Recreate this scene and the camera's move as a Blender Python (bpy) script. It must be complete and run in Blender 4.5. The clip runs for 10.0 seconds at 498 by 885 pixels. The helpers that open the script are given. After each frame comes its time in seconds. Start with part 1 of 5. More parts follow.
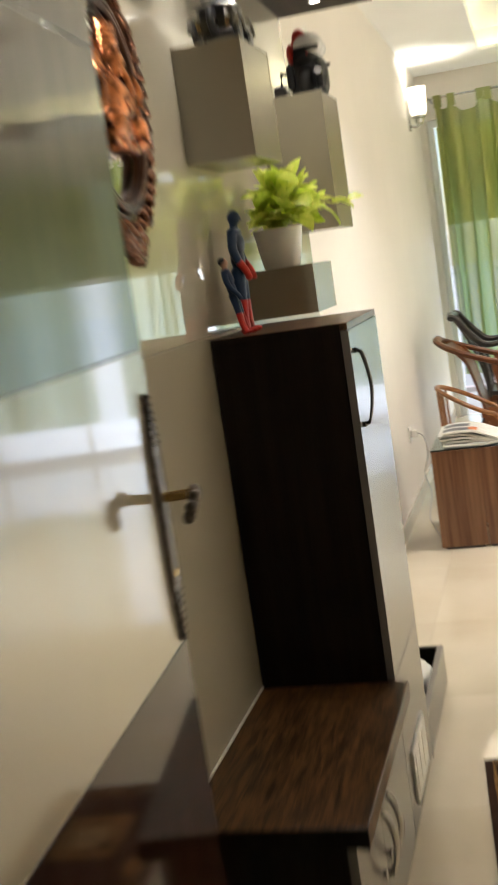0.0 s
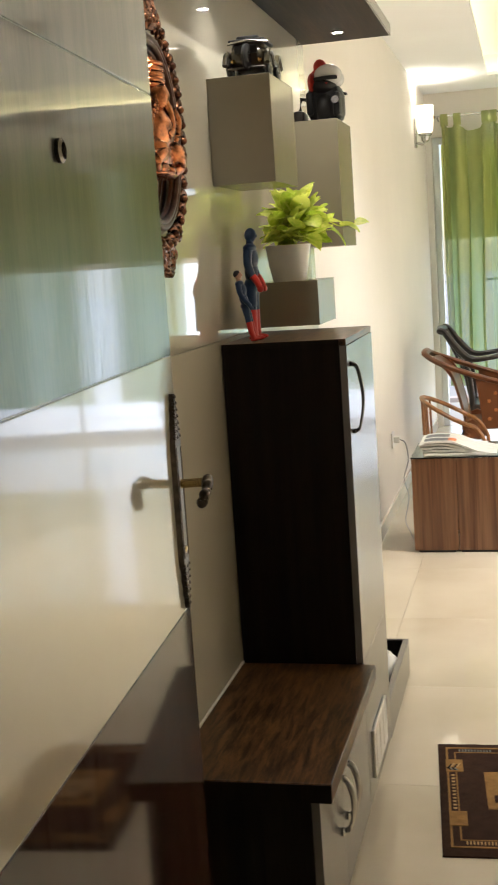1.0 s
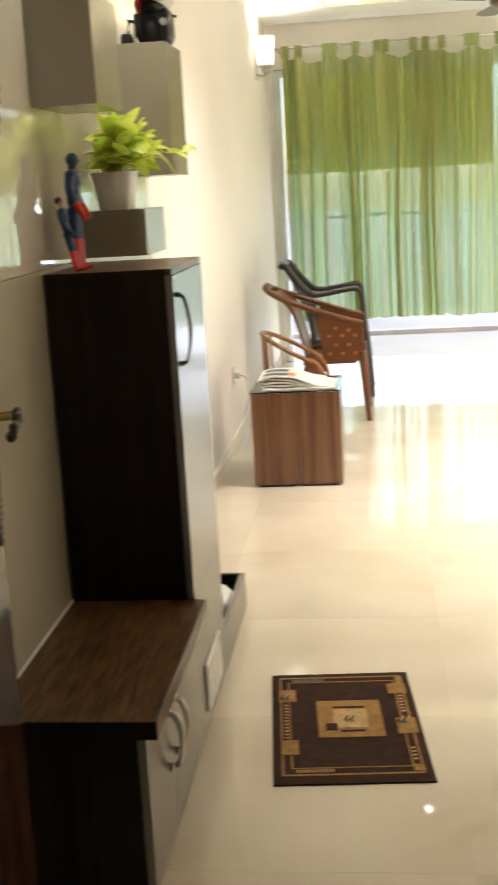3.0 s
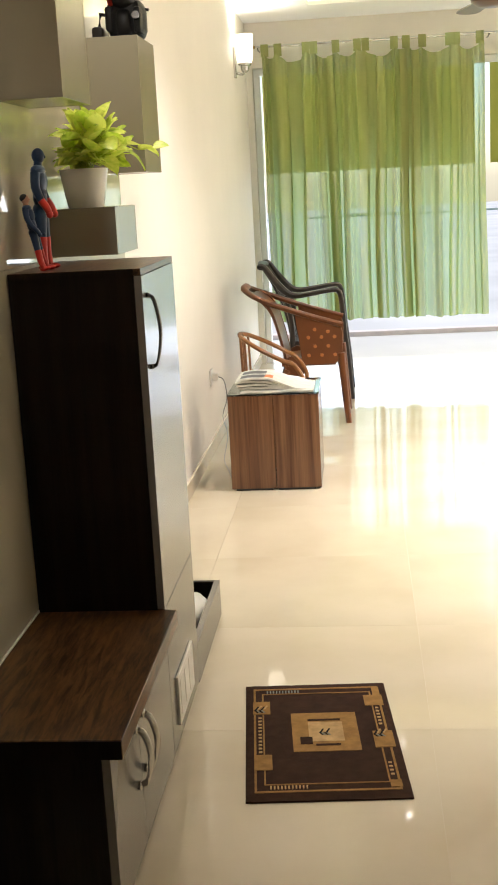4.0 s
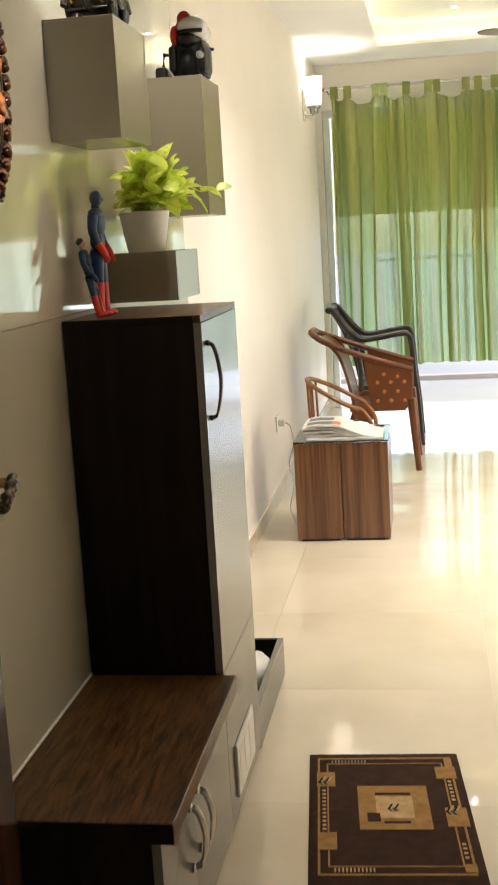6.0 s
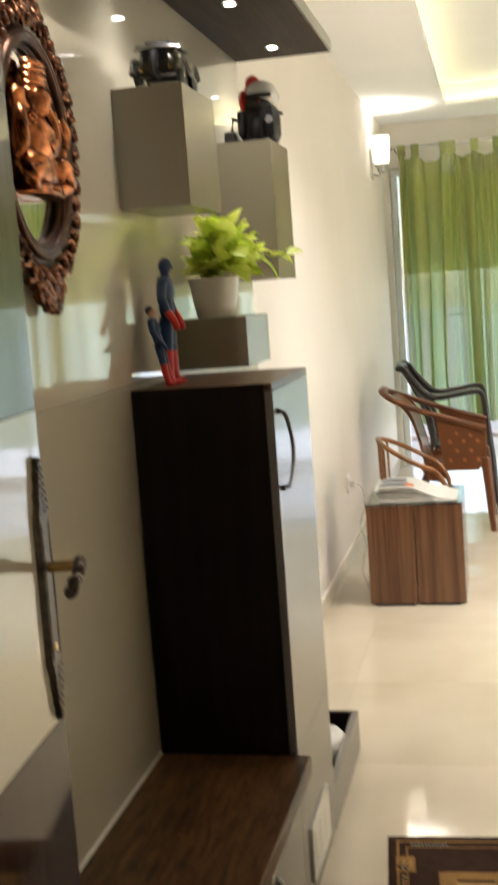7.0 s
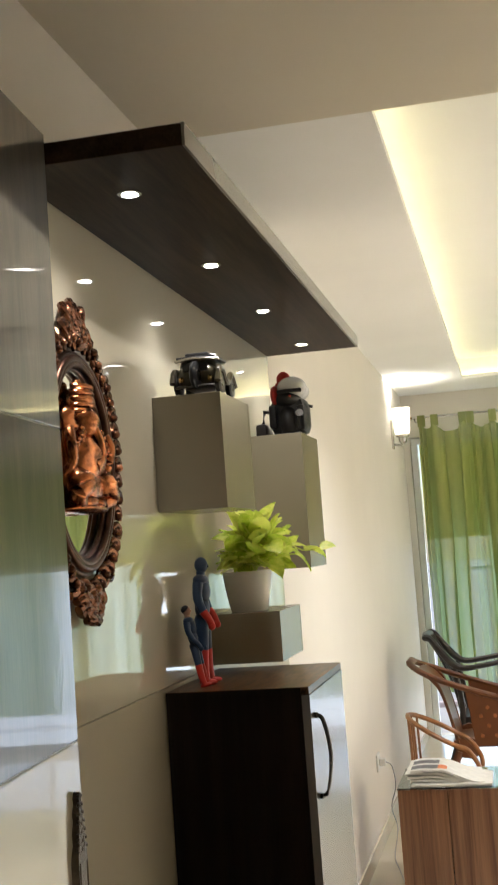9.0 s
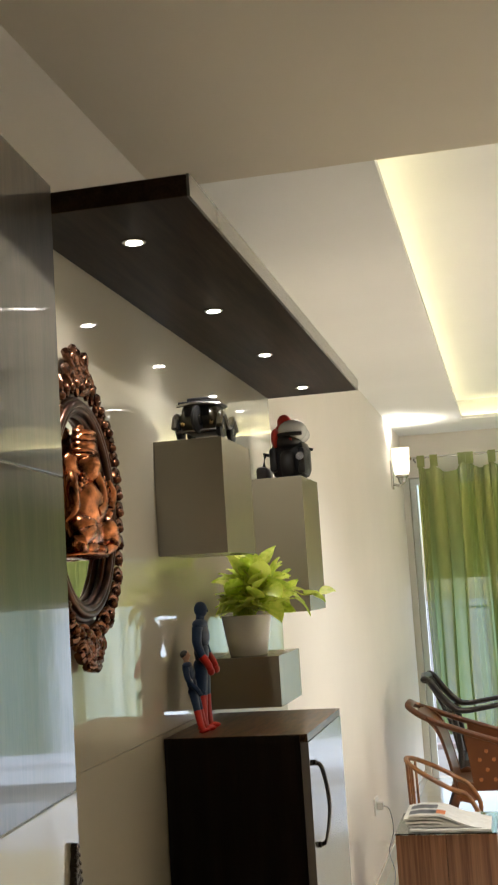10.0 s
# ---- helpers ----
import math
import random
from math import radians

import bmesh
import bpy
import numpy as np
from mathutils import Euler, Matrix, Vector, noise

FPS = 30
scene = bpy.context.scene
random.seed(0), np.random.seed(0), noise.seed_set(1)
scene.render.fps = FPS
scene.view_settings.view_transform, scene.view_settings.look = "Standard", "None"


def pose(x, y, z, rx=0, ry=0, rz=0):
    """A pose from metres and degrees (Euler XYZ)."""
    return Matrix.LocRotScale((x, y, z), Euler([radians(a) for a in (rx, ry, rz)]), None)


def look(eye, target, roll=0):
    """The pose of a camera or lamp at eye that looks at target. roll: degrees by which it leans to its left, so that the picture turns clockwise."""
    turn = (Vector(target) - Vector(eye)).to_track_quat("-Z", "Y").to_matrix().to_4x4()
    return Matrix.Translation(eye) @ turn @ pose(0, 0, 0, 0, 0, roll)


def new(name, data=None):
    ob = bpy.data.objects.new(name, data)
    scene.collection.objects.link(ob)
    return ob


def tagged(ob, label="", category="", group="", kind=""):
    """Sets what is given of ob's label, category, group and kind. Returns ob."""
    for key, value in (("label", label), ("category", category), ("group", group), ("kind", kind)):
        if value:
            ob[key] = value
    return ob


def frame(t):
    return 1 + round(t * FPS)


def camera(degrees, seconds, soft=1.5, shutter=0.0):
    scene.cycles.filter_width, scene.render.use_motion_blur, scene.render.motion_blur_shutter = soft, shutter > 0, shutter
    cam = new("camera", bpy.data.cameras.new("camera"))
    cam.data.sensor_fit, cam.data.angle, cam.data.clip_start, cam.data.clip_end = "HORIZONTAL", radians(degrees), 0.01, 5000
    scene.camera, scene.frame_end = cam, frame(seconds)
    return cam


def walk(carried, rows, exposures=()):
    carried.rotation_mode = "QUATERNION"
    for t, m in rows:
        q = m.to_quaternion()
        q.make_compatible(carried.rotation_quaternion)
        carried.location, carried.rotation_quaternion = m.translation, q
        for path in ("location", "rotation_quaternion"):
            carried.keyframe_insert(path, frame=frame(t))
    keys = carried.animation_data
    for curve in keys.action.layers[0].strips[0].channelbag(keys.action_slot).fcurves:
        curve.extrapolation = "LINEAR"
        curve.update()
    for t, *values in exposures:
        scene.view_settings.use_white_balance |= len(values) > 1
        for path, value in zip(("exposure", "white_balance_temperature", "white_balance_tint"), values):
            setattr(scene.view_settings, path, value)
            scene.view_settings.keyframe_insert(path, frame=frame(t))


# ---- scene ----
cam = camera(24.0, 10.0, 1.8, 0.8)
PATH = [
    (0, (0.795, -0.283, 1.492), (0.291, 1.631, 1.206), -8.5),
    (0.2, (0.817, -0.562, 1.556), (0.34, 1.356, 1.253), -8.4),
    (0.5, (0.824, -0.583, 1.552), (0.341, 1.335, 1.255), -6.4),
    (1, (0.824, -0.585, 1.556), (0.35, 1.334, 1.252), -3.9),
    (1.5, (0.832, -0.592, 1.557), (0.403, 1.333, 1.225), -3.9),
    (2, (0.847, -0.587, 1.546), (0.463, 1.338, 1.162), -3.9),
    (2.5, (0.859, -0.565, 1.536), (0.557, 1.367, 1.119), -3.6),
    (3, (0.876, -0.515, 1.527), (0.647, 1.426, 1.105), -3.3),
    (3.2, (0.876, -0.492, 1.532), (0.682, 1.452, 1.106), -3.1),
    (4.3, (0.895, -0.389, 1.515), (0.689, 1.556, 1.097), -3.0),
    (4.5, (0.889, -0.373, 1.518), (0.651, 1.572, 1.116), -2.9),
    (5, (0.885, -0.336, 1.52), (0.59, 1.603, 1.129), -2.7),
    (5.2, (0.885, -0.315, 1.515), (0.574, 1.623, 1.128), -2.9),
    (6.3, (0.885, -0.217, 1.521), (0.57, 1.73, 1.188), -3.5),
    (6.5, (0.884, -0.196, 1.525), (0.554, 1.75, 1.202), -3.6),
    (7, (0.862, -0.164, 1.541), (0.439, 1.775, 1.294), -4.2),
    (7.5, (0.844, -0.151, 1.589), (0.402, 1.794, 1.447), -4.8),
    (8, (0.831, -0.142, 1.632), (0.408, 1.813, 1.628), -3.9),
    (8.5, (0.832, -0.172, 1.65), (0.415, 1.78, 1.774), -4.3),
    (9, (0.833, -0.18, 1.662), (0.407, 1.766, 1.842), -4.1),
    (9.5, (0.829, -0.184, 1.674), (0.4, 1.758, 1.885), -3.7),
    (10, (0.832, -0.191, 1.683), (0.413, 1.75, 1.924), -3.6),
]
walk(cam, [(t, look(eye, target, roll)) for t, eye, target, roll in PATH],
     [(0.0, 0.80, 6250, 10), (1.0, 0.84, 6250, 10), (2.5, 0.96, 6420, 10), (3.2, 1.0, 6420, 10), (5.0, 0.92, 6420, 10), (6.5, 0.90, 6350, 10), (7.0, 0.74, 6280, 10), (8.5, 0.66, 6150, 10), (9.0, 0.60, 6150, 10), (10.0, 0.44, 6150, 10)])

# ---- world, sun, large lights ----
world = bpy.data.worlds.new("sky")
scene.world = world
world.use_nodes = True
wn = world.node_tree.nodes
sky = wn.new("ShaderNodeTexSky")
sky.sky_type, sky.sun_disc = "NISHITA", False
sky.sun_elevation, sky.sun_rotation = radians(69), radians(5)
world.node_tree.links.new(sky.outputs[0], wn["Background"].inputs[0])
wn["Background"].inputs[1].default_value = 0.12

sun_data = bpy.data.lights.new("sun", "SUN")
sun_data.energy, sun_data.angle, sun_data.color = 1.6, radians(0.5), (1.0, 0.95, 0.86)
sun_ob = new("sun", sun_data)
sun_ob.matrix_world = look((1.6, 3.07, 8.0), (1.9, 0.0, 0.0))

win_data = bpy.data.lights.new("window_daylight", "AREA")
win_data.shape, win_data.size, win_data.size_y = "RECTANGLE", 3.6, 1.50
win_data.energy, win_data.color = 22.0, (0.78, 0.88, 1.0)
win_ob = new("window_daylight", win_data)
win_ob.matrix_world = look((1.9, 10.05, 0.83), (1.9, 5.0, 0.83))


# ---- node materials ----
def nodes_of(name):
    m = bpy.data.materials.new(name)
    m.use_nodes = True
    return m, m.node_tree.nodes, m.node_tree.links, m.node_tree.nodes["Principled BSDF"]


def ramp(n, stops):
    r = n.new("ShaderNodeValToRGB")
    el = r.color_ramp.elements
    while len(el) < len(stops):
        el.new(0.5)
    for e, (p, c) in zip(el, stops):
        e.position, e.color = p, (*c, 1)
    return r


def coords(n, l, stretch=(1, 1, 1)):
    tc, mp = n.new("ShaderNodeTexCoord"), n.new("ShaderNodeMapping")
    mp.inputs["Scale"].default_value = stretch
    l.new(tc.outputs["Object"], mp.inputs["Vector"])
    return mp


def paint(name, c, rough=0.6, vary=0.06, scale=3.0, grain=180.0, bump=0.05, metal=0.0, coat=0.0, spec=0.5):
    """A plain surface with slow stains and a fine grain."""
    m, n, l, b = nodes_of(name)
    mp = coords(n, l)
    slow, fine = n.new("ShaderNodeTexNoise"), n.new("ShaderNodeTexNoise")
    slow.inputs["Scale"].default_value, slow.inputs["Detail"].default_value = scale, 5
    fine.inputs["Scale"].default_value, fine.inputs["Detail"].default_value = grain, 3
    for t in (slow, fine):
        l.new(mp.outputs[0], t.inputs["Vector"])
    r = ramp(n, [(0.3, [v * (1 - vary) for v in c]), (0.7, [min(1, v * (1 + vary)) for v in c])])
    l.new(slow.outputs[0], r.inputs[0])
    l.new(r.outputs[0], b.inputs["Base Color"])
    rr = n.new("ShaderNodeMapRange")
    rr.inputs[3].default_value, rr.inputs[4].default_value = rough * 0.95, min(1, rough * 1.06)
    l.new(slow.outputs[0], rr.inputs[0])
    l.new(rr.outputs[0], b.inputs["Roughness"])
    if bump:
        bp = n.new("ShaderNodeBump")
        bp.inputs["Strength"].default_value, bp.inputs["Distance"].default_value = bump, 0.002
        l.new(fine.outputs[0], bp.inputs["Height"])
        l.new(bp.outputs[0], b.inputs["Normal"])
    b.inputs["Metallic"].default_value, b.inputs["Coat Weight"].default_value = metal, coat
    b.inputs["Specular IOR Level"].default_value = spec
    b.inputs["Coat Roughness"].default_value = 0.03
    return m


def timber(name, dark, light, stretch, rough=0.3, coat=0.0, bump=0.12, coat_rough=0.05, wave_scale=1.0, spec=0.5):
    """Wood grain drawn out along the axis with the small stretch."""
    m, n, l, b = nodes_of(name)
    mp = coords(n, l, stretch)
    a, f = n.new("ShaderNodeTexNoise"), n.new("ShaderNodeTexNoise")
    a.inputs["Scale"].default_value, a.inputs["Detail"].default_value, a.inputs["Distortion"].default_value = 1.0 * wave_scale, 6, 0.6
    f.inputs["Scale"].default_value, f.inputs["Detail"].default_value = 7.0 * wave_scale, 4
    for t in (a, f):
        l.new(mp.outputs[0], t.inputs["Vector"])
    mix = n.new("ShaderNodeMath")
    mix.operation = "MULTIPLY_ADD"
    mix.inputs[1].default_value = 0.45
    l.new(f.outputs[0], mix.inputs[0])
    l.new(a.outputs[0], mix.inputs[2])
    r = ramp(n, [(0.54, dark), (0.72, [(p + q) / 2 for p, q in zip(dark, light)]), (0.89, light)])
    l.new(mix.outputs[0], r.inputs[0])
    l.new(r.outputs[0], b.inputs["Base Color"])
    bp = n.new("ShaderNodeBump")
    bp.inputs["Strength"].default_value, bp.inputs["Distance"].default_value = bump, 0.001
    l.new(mix.outputs[0], bp.inputs["Height"])
    l.new(bp.outputs[0], b.inputs["Normal"])
    if coat > 0.4:
        l.new(bp.outputs[0], b.inputs["Coat Normal"])
    b.inputs["Roughness"].default_value = rough
    b.inputs["Specular IOR Level"].default_value = spec
    b.inputs["Coat Weight"].default_value, b.inputs["Coat Roughness"].default_value = coat, coat_rough
    return m


def glow(name, c, strength):
    m, n, l, b = nodes_of(name)
    b.inputs["Base Color"].default_value = (*c, 1)
    b.inputs["Emission Color"].default_value = (*c, 1)
    b.inputs["Emission Strength"].default_value = strength
    return m


def glass(name, c, rough=0.0):
    m, n, l, b = nodes_of(name)
    b.inputs["Base Color"].default_value = (*c, 1)
    b.inputs["Transmission Weight"].default_value, b.inputs["Roughness"].default_value = 1.0, rough
    b.inputs["IOR"].default_value = 1.45
    return m


def cloth_sheer(name, c, through_c, lo=0.09, hi=0.44, lit=0.36):
    m, n, l, b = nodes_of(name)
    mp = coords(n, l, (220, 220, 220))
    wv = n.new("ShaderNodeTexNoise")
    wv.inputs["Scale"].default_value = 1.0
    l.new(mp.outputs[0], wv.inputs["Vector"])
    mp2 = coords(n, l, (10, 3, 0.22))
    sl = n.new("ShaderNodeTexNoise")
    sl.inputs["Scale"].default_value, sl.inputs["Detail"].default_value = 1.0, 4
    l.new(mp2.outputs[0], sl.inputs["Vector"])
    r = ramp(n, [(0.3, [v * 0.70 for v in c]), (0.7, [v * 1.2 for v in c])])
    l.new(sl.outputs[0], r.inputs[0])
    dif, tra, tpt = n.new("ShaderNodeBsdfDiffuse"), n.new("ShaderNodeBsdfTranslucent"), n.new("ShaderNodeBsdfTransparent")
    l.new(r.outputs[0], dif.inputs[0])
    tra.inputs[0].default_value = (*through_c, 1)
    tpt.inputs[0].default_value = (0.84, 1.0, 0.90, 1)
    bp = n.new("ShaderNodeBump")
    bp.inputs["Strength"].default_value, bp.inputs["Distance"].default_value = 0.1, 0.001
    l.new(wv.outputs[0], bp.inputs["Height"])
    l.new(bp.outputs[0], dif.inputs["Normal"])
    m1, m2 = n.new("ShaderNodeMixShader"), n.new("ShaderNodeMixShader")
    m1.inputs[0].default_value, m2.inputs[0].default_value = lit, 0.15
    l.new(dif.outputs[0], m1.inputs[1])
    l.new(tra.outputs[0], m1.inputs[2])
    l.new(m1.outputs[0], m2.inputs[1])
    l.new(tpt.outputs[0], m2.inputs[2])
    thin = n.new("ShaderNodeMapRange")
    thin.inputs[1].default_value, thin.inputs[2].default_value = 0.40, 0.62
    thin.inputs[3].default_value, thin.inputs[4].default_value = lo, hi
    l.new(sl.outputs[0], thin.inputs[0])
    l.new(thin.outputs[0], m2.inputs[0])
    l.new(m2.outputs[0], n["Material Output"].inputs[0])
    return m


WALL = paint("cream_wall_paint", (0.78, 0.735, 0.665), 0.55, 0.03, 1.5, 260, 0.08)
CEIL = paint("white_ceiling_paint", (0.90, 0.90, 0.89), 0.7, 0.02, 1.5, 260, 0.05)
SKIRT = paint("cream_skirting_tile", (0.62, 0.53, 0.40), 0.2, 0.05, 6, 90, 0.02)
# Darker beige copy of the ceiling paint: the entrance's weaker light in colour.
CEIL_DIM = paint("dimmed_ceiling_paint", (0.74, 0.675, 0.56), 0.7, 0.03, 1.5, 260, 0.05)
GROUT = paint("beige_grout", (0.57, 0.49, 0.37), 0.35, 0.05, 10, 200, 0.05)
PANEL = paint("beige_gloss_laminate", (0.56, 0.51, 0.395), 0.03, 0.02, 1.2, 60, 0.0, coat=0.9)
PANEL.node_tree.nodes["Principled BSDF"].inputs["Coat IOR"].default_value = 1.5
# Same beige panelling below the joint; its shade is put into a darker colour.
PANEL_DIM = paint("dimmed_satin_laminate", (0.37, 0.33, 0.24), 0.30, 0.03, 1.2, 60, 0.0, spec=0.4)
CUBE = paint("taupe_gloss_laminate", (0.29, 0.255, 0.18), 0.20, 0.03, 3, 60, 0.004, coat=0.0, spec=0.7)
FRONT = paint("grey_beige_gloss_front", (0.17, 0.15, 0.128), 0.22, 0.03, 3, 120, 0.0, coat=0.15, spec=0.42)
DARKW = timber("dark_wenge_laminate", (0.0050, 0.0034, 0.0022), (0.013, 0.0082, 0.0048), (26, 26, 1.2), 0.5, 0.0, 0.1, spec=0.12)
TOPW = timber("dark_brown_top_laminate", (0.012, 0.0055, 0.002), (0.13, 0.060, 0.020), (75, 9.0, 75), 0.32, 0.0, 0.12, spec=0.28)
SOFFIT = timber("dark_gloss_soffit_laminate", (0.019, 0.012, 0.007), (0.042, 0.027, 0.016), (26, 1.4, 26), 0.45, 0.0, 0.03, spec=0.03)
BOXW = timber("walnut_strip_laminate", (0.085, 0.033, 0.016), (0.21, 0.10, 0.048), (17, 17, 0.5), 0.22, 0.25, 0.06, 0.08)
DOORD = timber("dark_gloss_door_laminate", (0.016, 0.007, 0.005), (0.060, 0.026, 0.016), (34, 34, 1.0), 0.07, 0.0, 0.0, spec=0.30)
DOORB = timber("streaked_gloss_door_laminate", (0.012, 0.009, 0.006), (0.045, 0.034, 0.025), (24, 24, 3.0), 0.35, 1.0, 0.16, 0.015, spec=0.2)
DOORB.node_tree.nodes["Principled BSDF"].inputs["Coat IOR"].default_value = 1.5
DOORC = paint("cream_gloss_door_laminate", (0.53, 0.475, 0.375), 0.10, 0.03, 2.0, 20, 0.01, coat=0.6)
BRONZE = paint("antique_black_bronze", (0.085, 0.068, 0.052), 0.30, 0.4, 60, 300, 0.3, metal=0.9)
BRASS = paint("worn_brass", (0.55, 0.40, 0.16), 0.25, 0.2, 60, 300, 0.1, metal=1.0)
STEEL = paint("brushed_steel", (0.55, 0.54, 0.51), 0.25, 0.08, 40, 300, 0.05, metal=1.0)
DKSTEEL = paint("dark_gunmetal", (0.15, 0.14, 0.13), 0.25, 0.1, 40, 300, 0.05, metal=0.9)
COPPER = paint("polished_copper", (0.40, 0.145, 0.055), 0.22, 0.85, 34, 250, 0.25, metal=1.0)
CARVED = paint("dark_carved_bronze", (0.15, 0.062, 0.03), 0.25, 0.7, 40, 250, 0.3, metal=0.85)
DARKBRONZE = paint("dark_bronze_moulding", (0.06, 0.026, 0.014), 0.28, 0.4, 40, 250, 0.2, metal=0.85)
PLATE = paint("white_plastic", (0.72, 0.69, 0.62), 0.3, 0.03, 20, 200, 0.01)
POT = paint("white_glazed_pot", (0.78, 0.76, 0.72), 0.25, 0.03, 12, 150, 0.02)
SOIL = paint("potting_soil", (0.03, 0.02, 0.012), 0.95, 0.4, 60, 300, 0.8)
BLUE = paint("blue_toy_plastic", (0.013, 0.036, 0.085), 0.45, 0.15, 40, 200, 0.05)
RED = paint("red_toy_plastic", (0.55, 0.025, 0.015), 0.35, 0.12, 40, 200, 0.05)
SKIN = paint("tan_toy_plastic", (0.45, 0.24, 0.15), 0.45, 0.1, 40, 200, 0.05)
BLACK = paint("black_plastic", (0.010, 0.010, 0.011), 0.45, 0.2, 40, 250, 0.1)
WHITE = paint("white_gloss_plastic", (0.75, 0.75, 0.75), 0.25, 0.04, 30, 200, 0.02)
OLIVE = paint("dark_olive_toy_metal", (0.045, 0.036, 0.016), 0.35, 0.2, 50, 250, 0.1, metal=0.15)
ORANGE = paint("brown_orange_plastic", (0.145, 0.048, 0.014), 0.35, 0.12, 9, 120, 0.05)
CANEPALE = paint("pale_orange_plastic", (0.50, 0.20, 0.07), 0.4, 0.1, 30, 200, 0.05)
GREYPL = paint("dark_grey_plastic", (0.045, 0.036, 0.032), 0.35, 0.15, 20, 150, 0.05)
CANE = paint("honey_cane", (0.26, 0.105, 0.03), 0.35, 0.2, 25, 150, 0.1)
PAPER = paint("newsprint", (0.62, 0.60, 0.55), 0.85, 0.10, 25, 240, 0.1)
INK = paint("printing_ink_grey", (0.16, 0.16, 0.16), 0.85, 0.2, 80, 240, 0.05)
PRINTRED = paint("printing_ink_orange", (0.55, 0.17, 0.06), 0.8, 0.2, 60, 240, 0.05)
CLEAR = glass("table_glass", (0.80, 0.88, 0.84), 0.02)
MIRROR = paint("mirror_silver", (0.85, 0.87, 0.86), 0.01, 0.01, 3, 50, 0.0, metal=1.0)
FANBROWN = paint("brown_enamel", (0.10, 0.052, 0.028), 0.3, 0.1, 12, 150, 0.02)
WIRE = paint("grey_cable", (0.22, 0.21, 0.20), 0.5, 0.1, 30, 200, 0.02)
ALU = paint("white_window_frame", (0.80, 0.81, 0.80), 0.35, 0.03, 10, 200, 0.02)
RUG = paint("dark_maroon_pile", (0.043, 0.020, 0.012), 0.95, 0.25, 30, 700, 1.0, spec=0.1)
RUGDARK = paint("black_brown_pile", (0.012, 0.010, 0.009), 0.95, 0.2, 40, 700, 1.0, spec=0.1)
RUGTAN = paint("tan_pile", (0.30, 0.165, 0.055), 0.95, 0.2, 40, 700, 1.0, spec=0.1)
RUGLIGHT = paint("light_beige_pile", (0.46, 0.30, 0.14), 0.95, 0.2, 40, 700, 1.0, spec=0.1)
RUGGREY = paint("grey_pile", (0.20, 0.22, 0.20), 0.95, 0.2, 40, 700, 1.0, spec=0.1)
CURTAIN = cloth_sheer("green_sheer_cloth", (0.42, 0.40, 0.135), (0.30, 0.42, 0.18))
CURTHIN = cloth_sheer("thin_green_sheer_cloth", (0.44, 0.44, 0.17), (0.34, 0.46, 0.22), 0.24, 0.48)
LED = glow("warm_led", (1.0, 0.93, 0.80), 26.0)
COVE = glow("cove_strip_glow", (1.0, 0.88, 0.46), 4.4)
SCONCE = glow("sconce_glass_glow", (1.0, 0.92, 0.76), 1.15)
CONCRETE = paint("pale_ground", (0.55, 0.52, 0.48), 0.8, 0.15, 0.4, 30, 0.2)
TERRACOTTA = paint("pink_terracotta", (0.74, 0.62, 0.58), 0.7, 0.12, 4, 60, 0.1)
SHADEC = cloth_sheer("olive_shade_cloth", (0.46, 0.42, 0.14), (0.58, 0.54, 0.17), 0.06, 0.11, 0.68)
# Foliage paled to paint in haze and offset the belt's shaded near side.
FOREST = paint("haze_tinted_foliage", (0.50, 0.54, 0.42), 0.9, 0.4, 0.5, 3, 0.4)


def tile_material():
    """Cream polished stoneware: cloudy colour, each tile its own tint."""
    m, n, l, b = nodes_of("cream_polished_tile")
    mp = coords(n, l)
    oi = n.new("ShaderNodeObjectInfo")
    off = n.new("ShaderNodeVectorMath")
    off.operation = "ADD"
    comb = n.new("ShaderNodeCombineXYZ")
    sc = n.new("ShaderNodeMath")
    sc.operation, sc.inputs[1].default_value = "MULTIPLY", 37.0
    l.new(oi.outputs["Random"], sc.inputs[0])
    l.new(sc.outputs[0], comb.inputs[2])
    l.new(mp.outputs[0], off.inputs[0])
    l.new(comb.outputs[0], off.inputs[1])
    t = n.new("ShaderNodeTexNoise")
    t.inputs["Scale"].default_value, t.inputs["Detail"].default_value = 2.2, 7
    l.new(off.outputs[0], t.inputs["Vector"])
    r = ramp(n, [(0.3, (0.525, 0.445, 0.32)), (0.55, (0.575, 0.495, 0.37)), (0.75, (0.61, 0.53, 0.405))])
    l.new(t.outputs[0], r.inputs[0])
    hs = n.new("ShaderNodeHueSaturation")
    mr = n.new("ShaderNodeMapRange")
    mr.inputs[3].default_value, mr.inputs[4].default_value = 0.988, 1.012
    l.new(oi.outputs["Random"], mr.inputs[0])
    l.new(mr.outputs[0], hs.inputs["Value"])
    l.new(r.outputs[0], hs.inputs["Color"])
    l.new(hs.outputs[0], b.inputs["Base Color"])
    b.inputs["Roughness"].default_value = 0.04
    return m


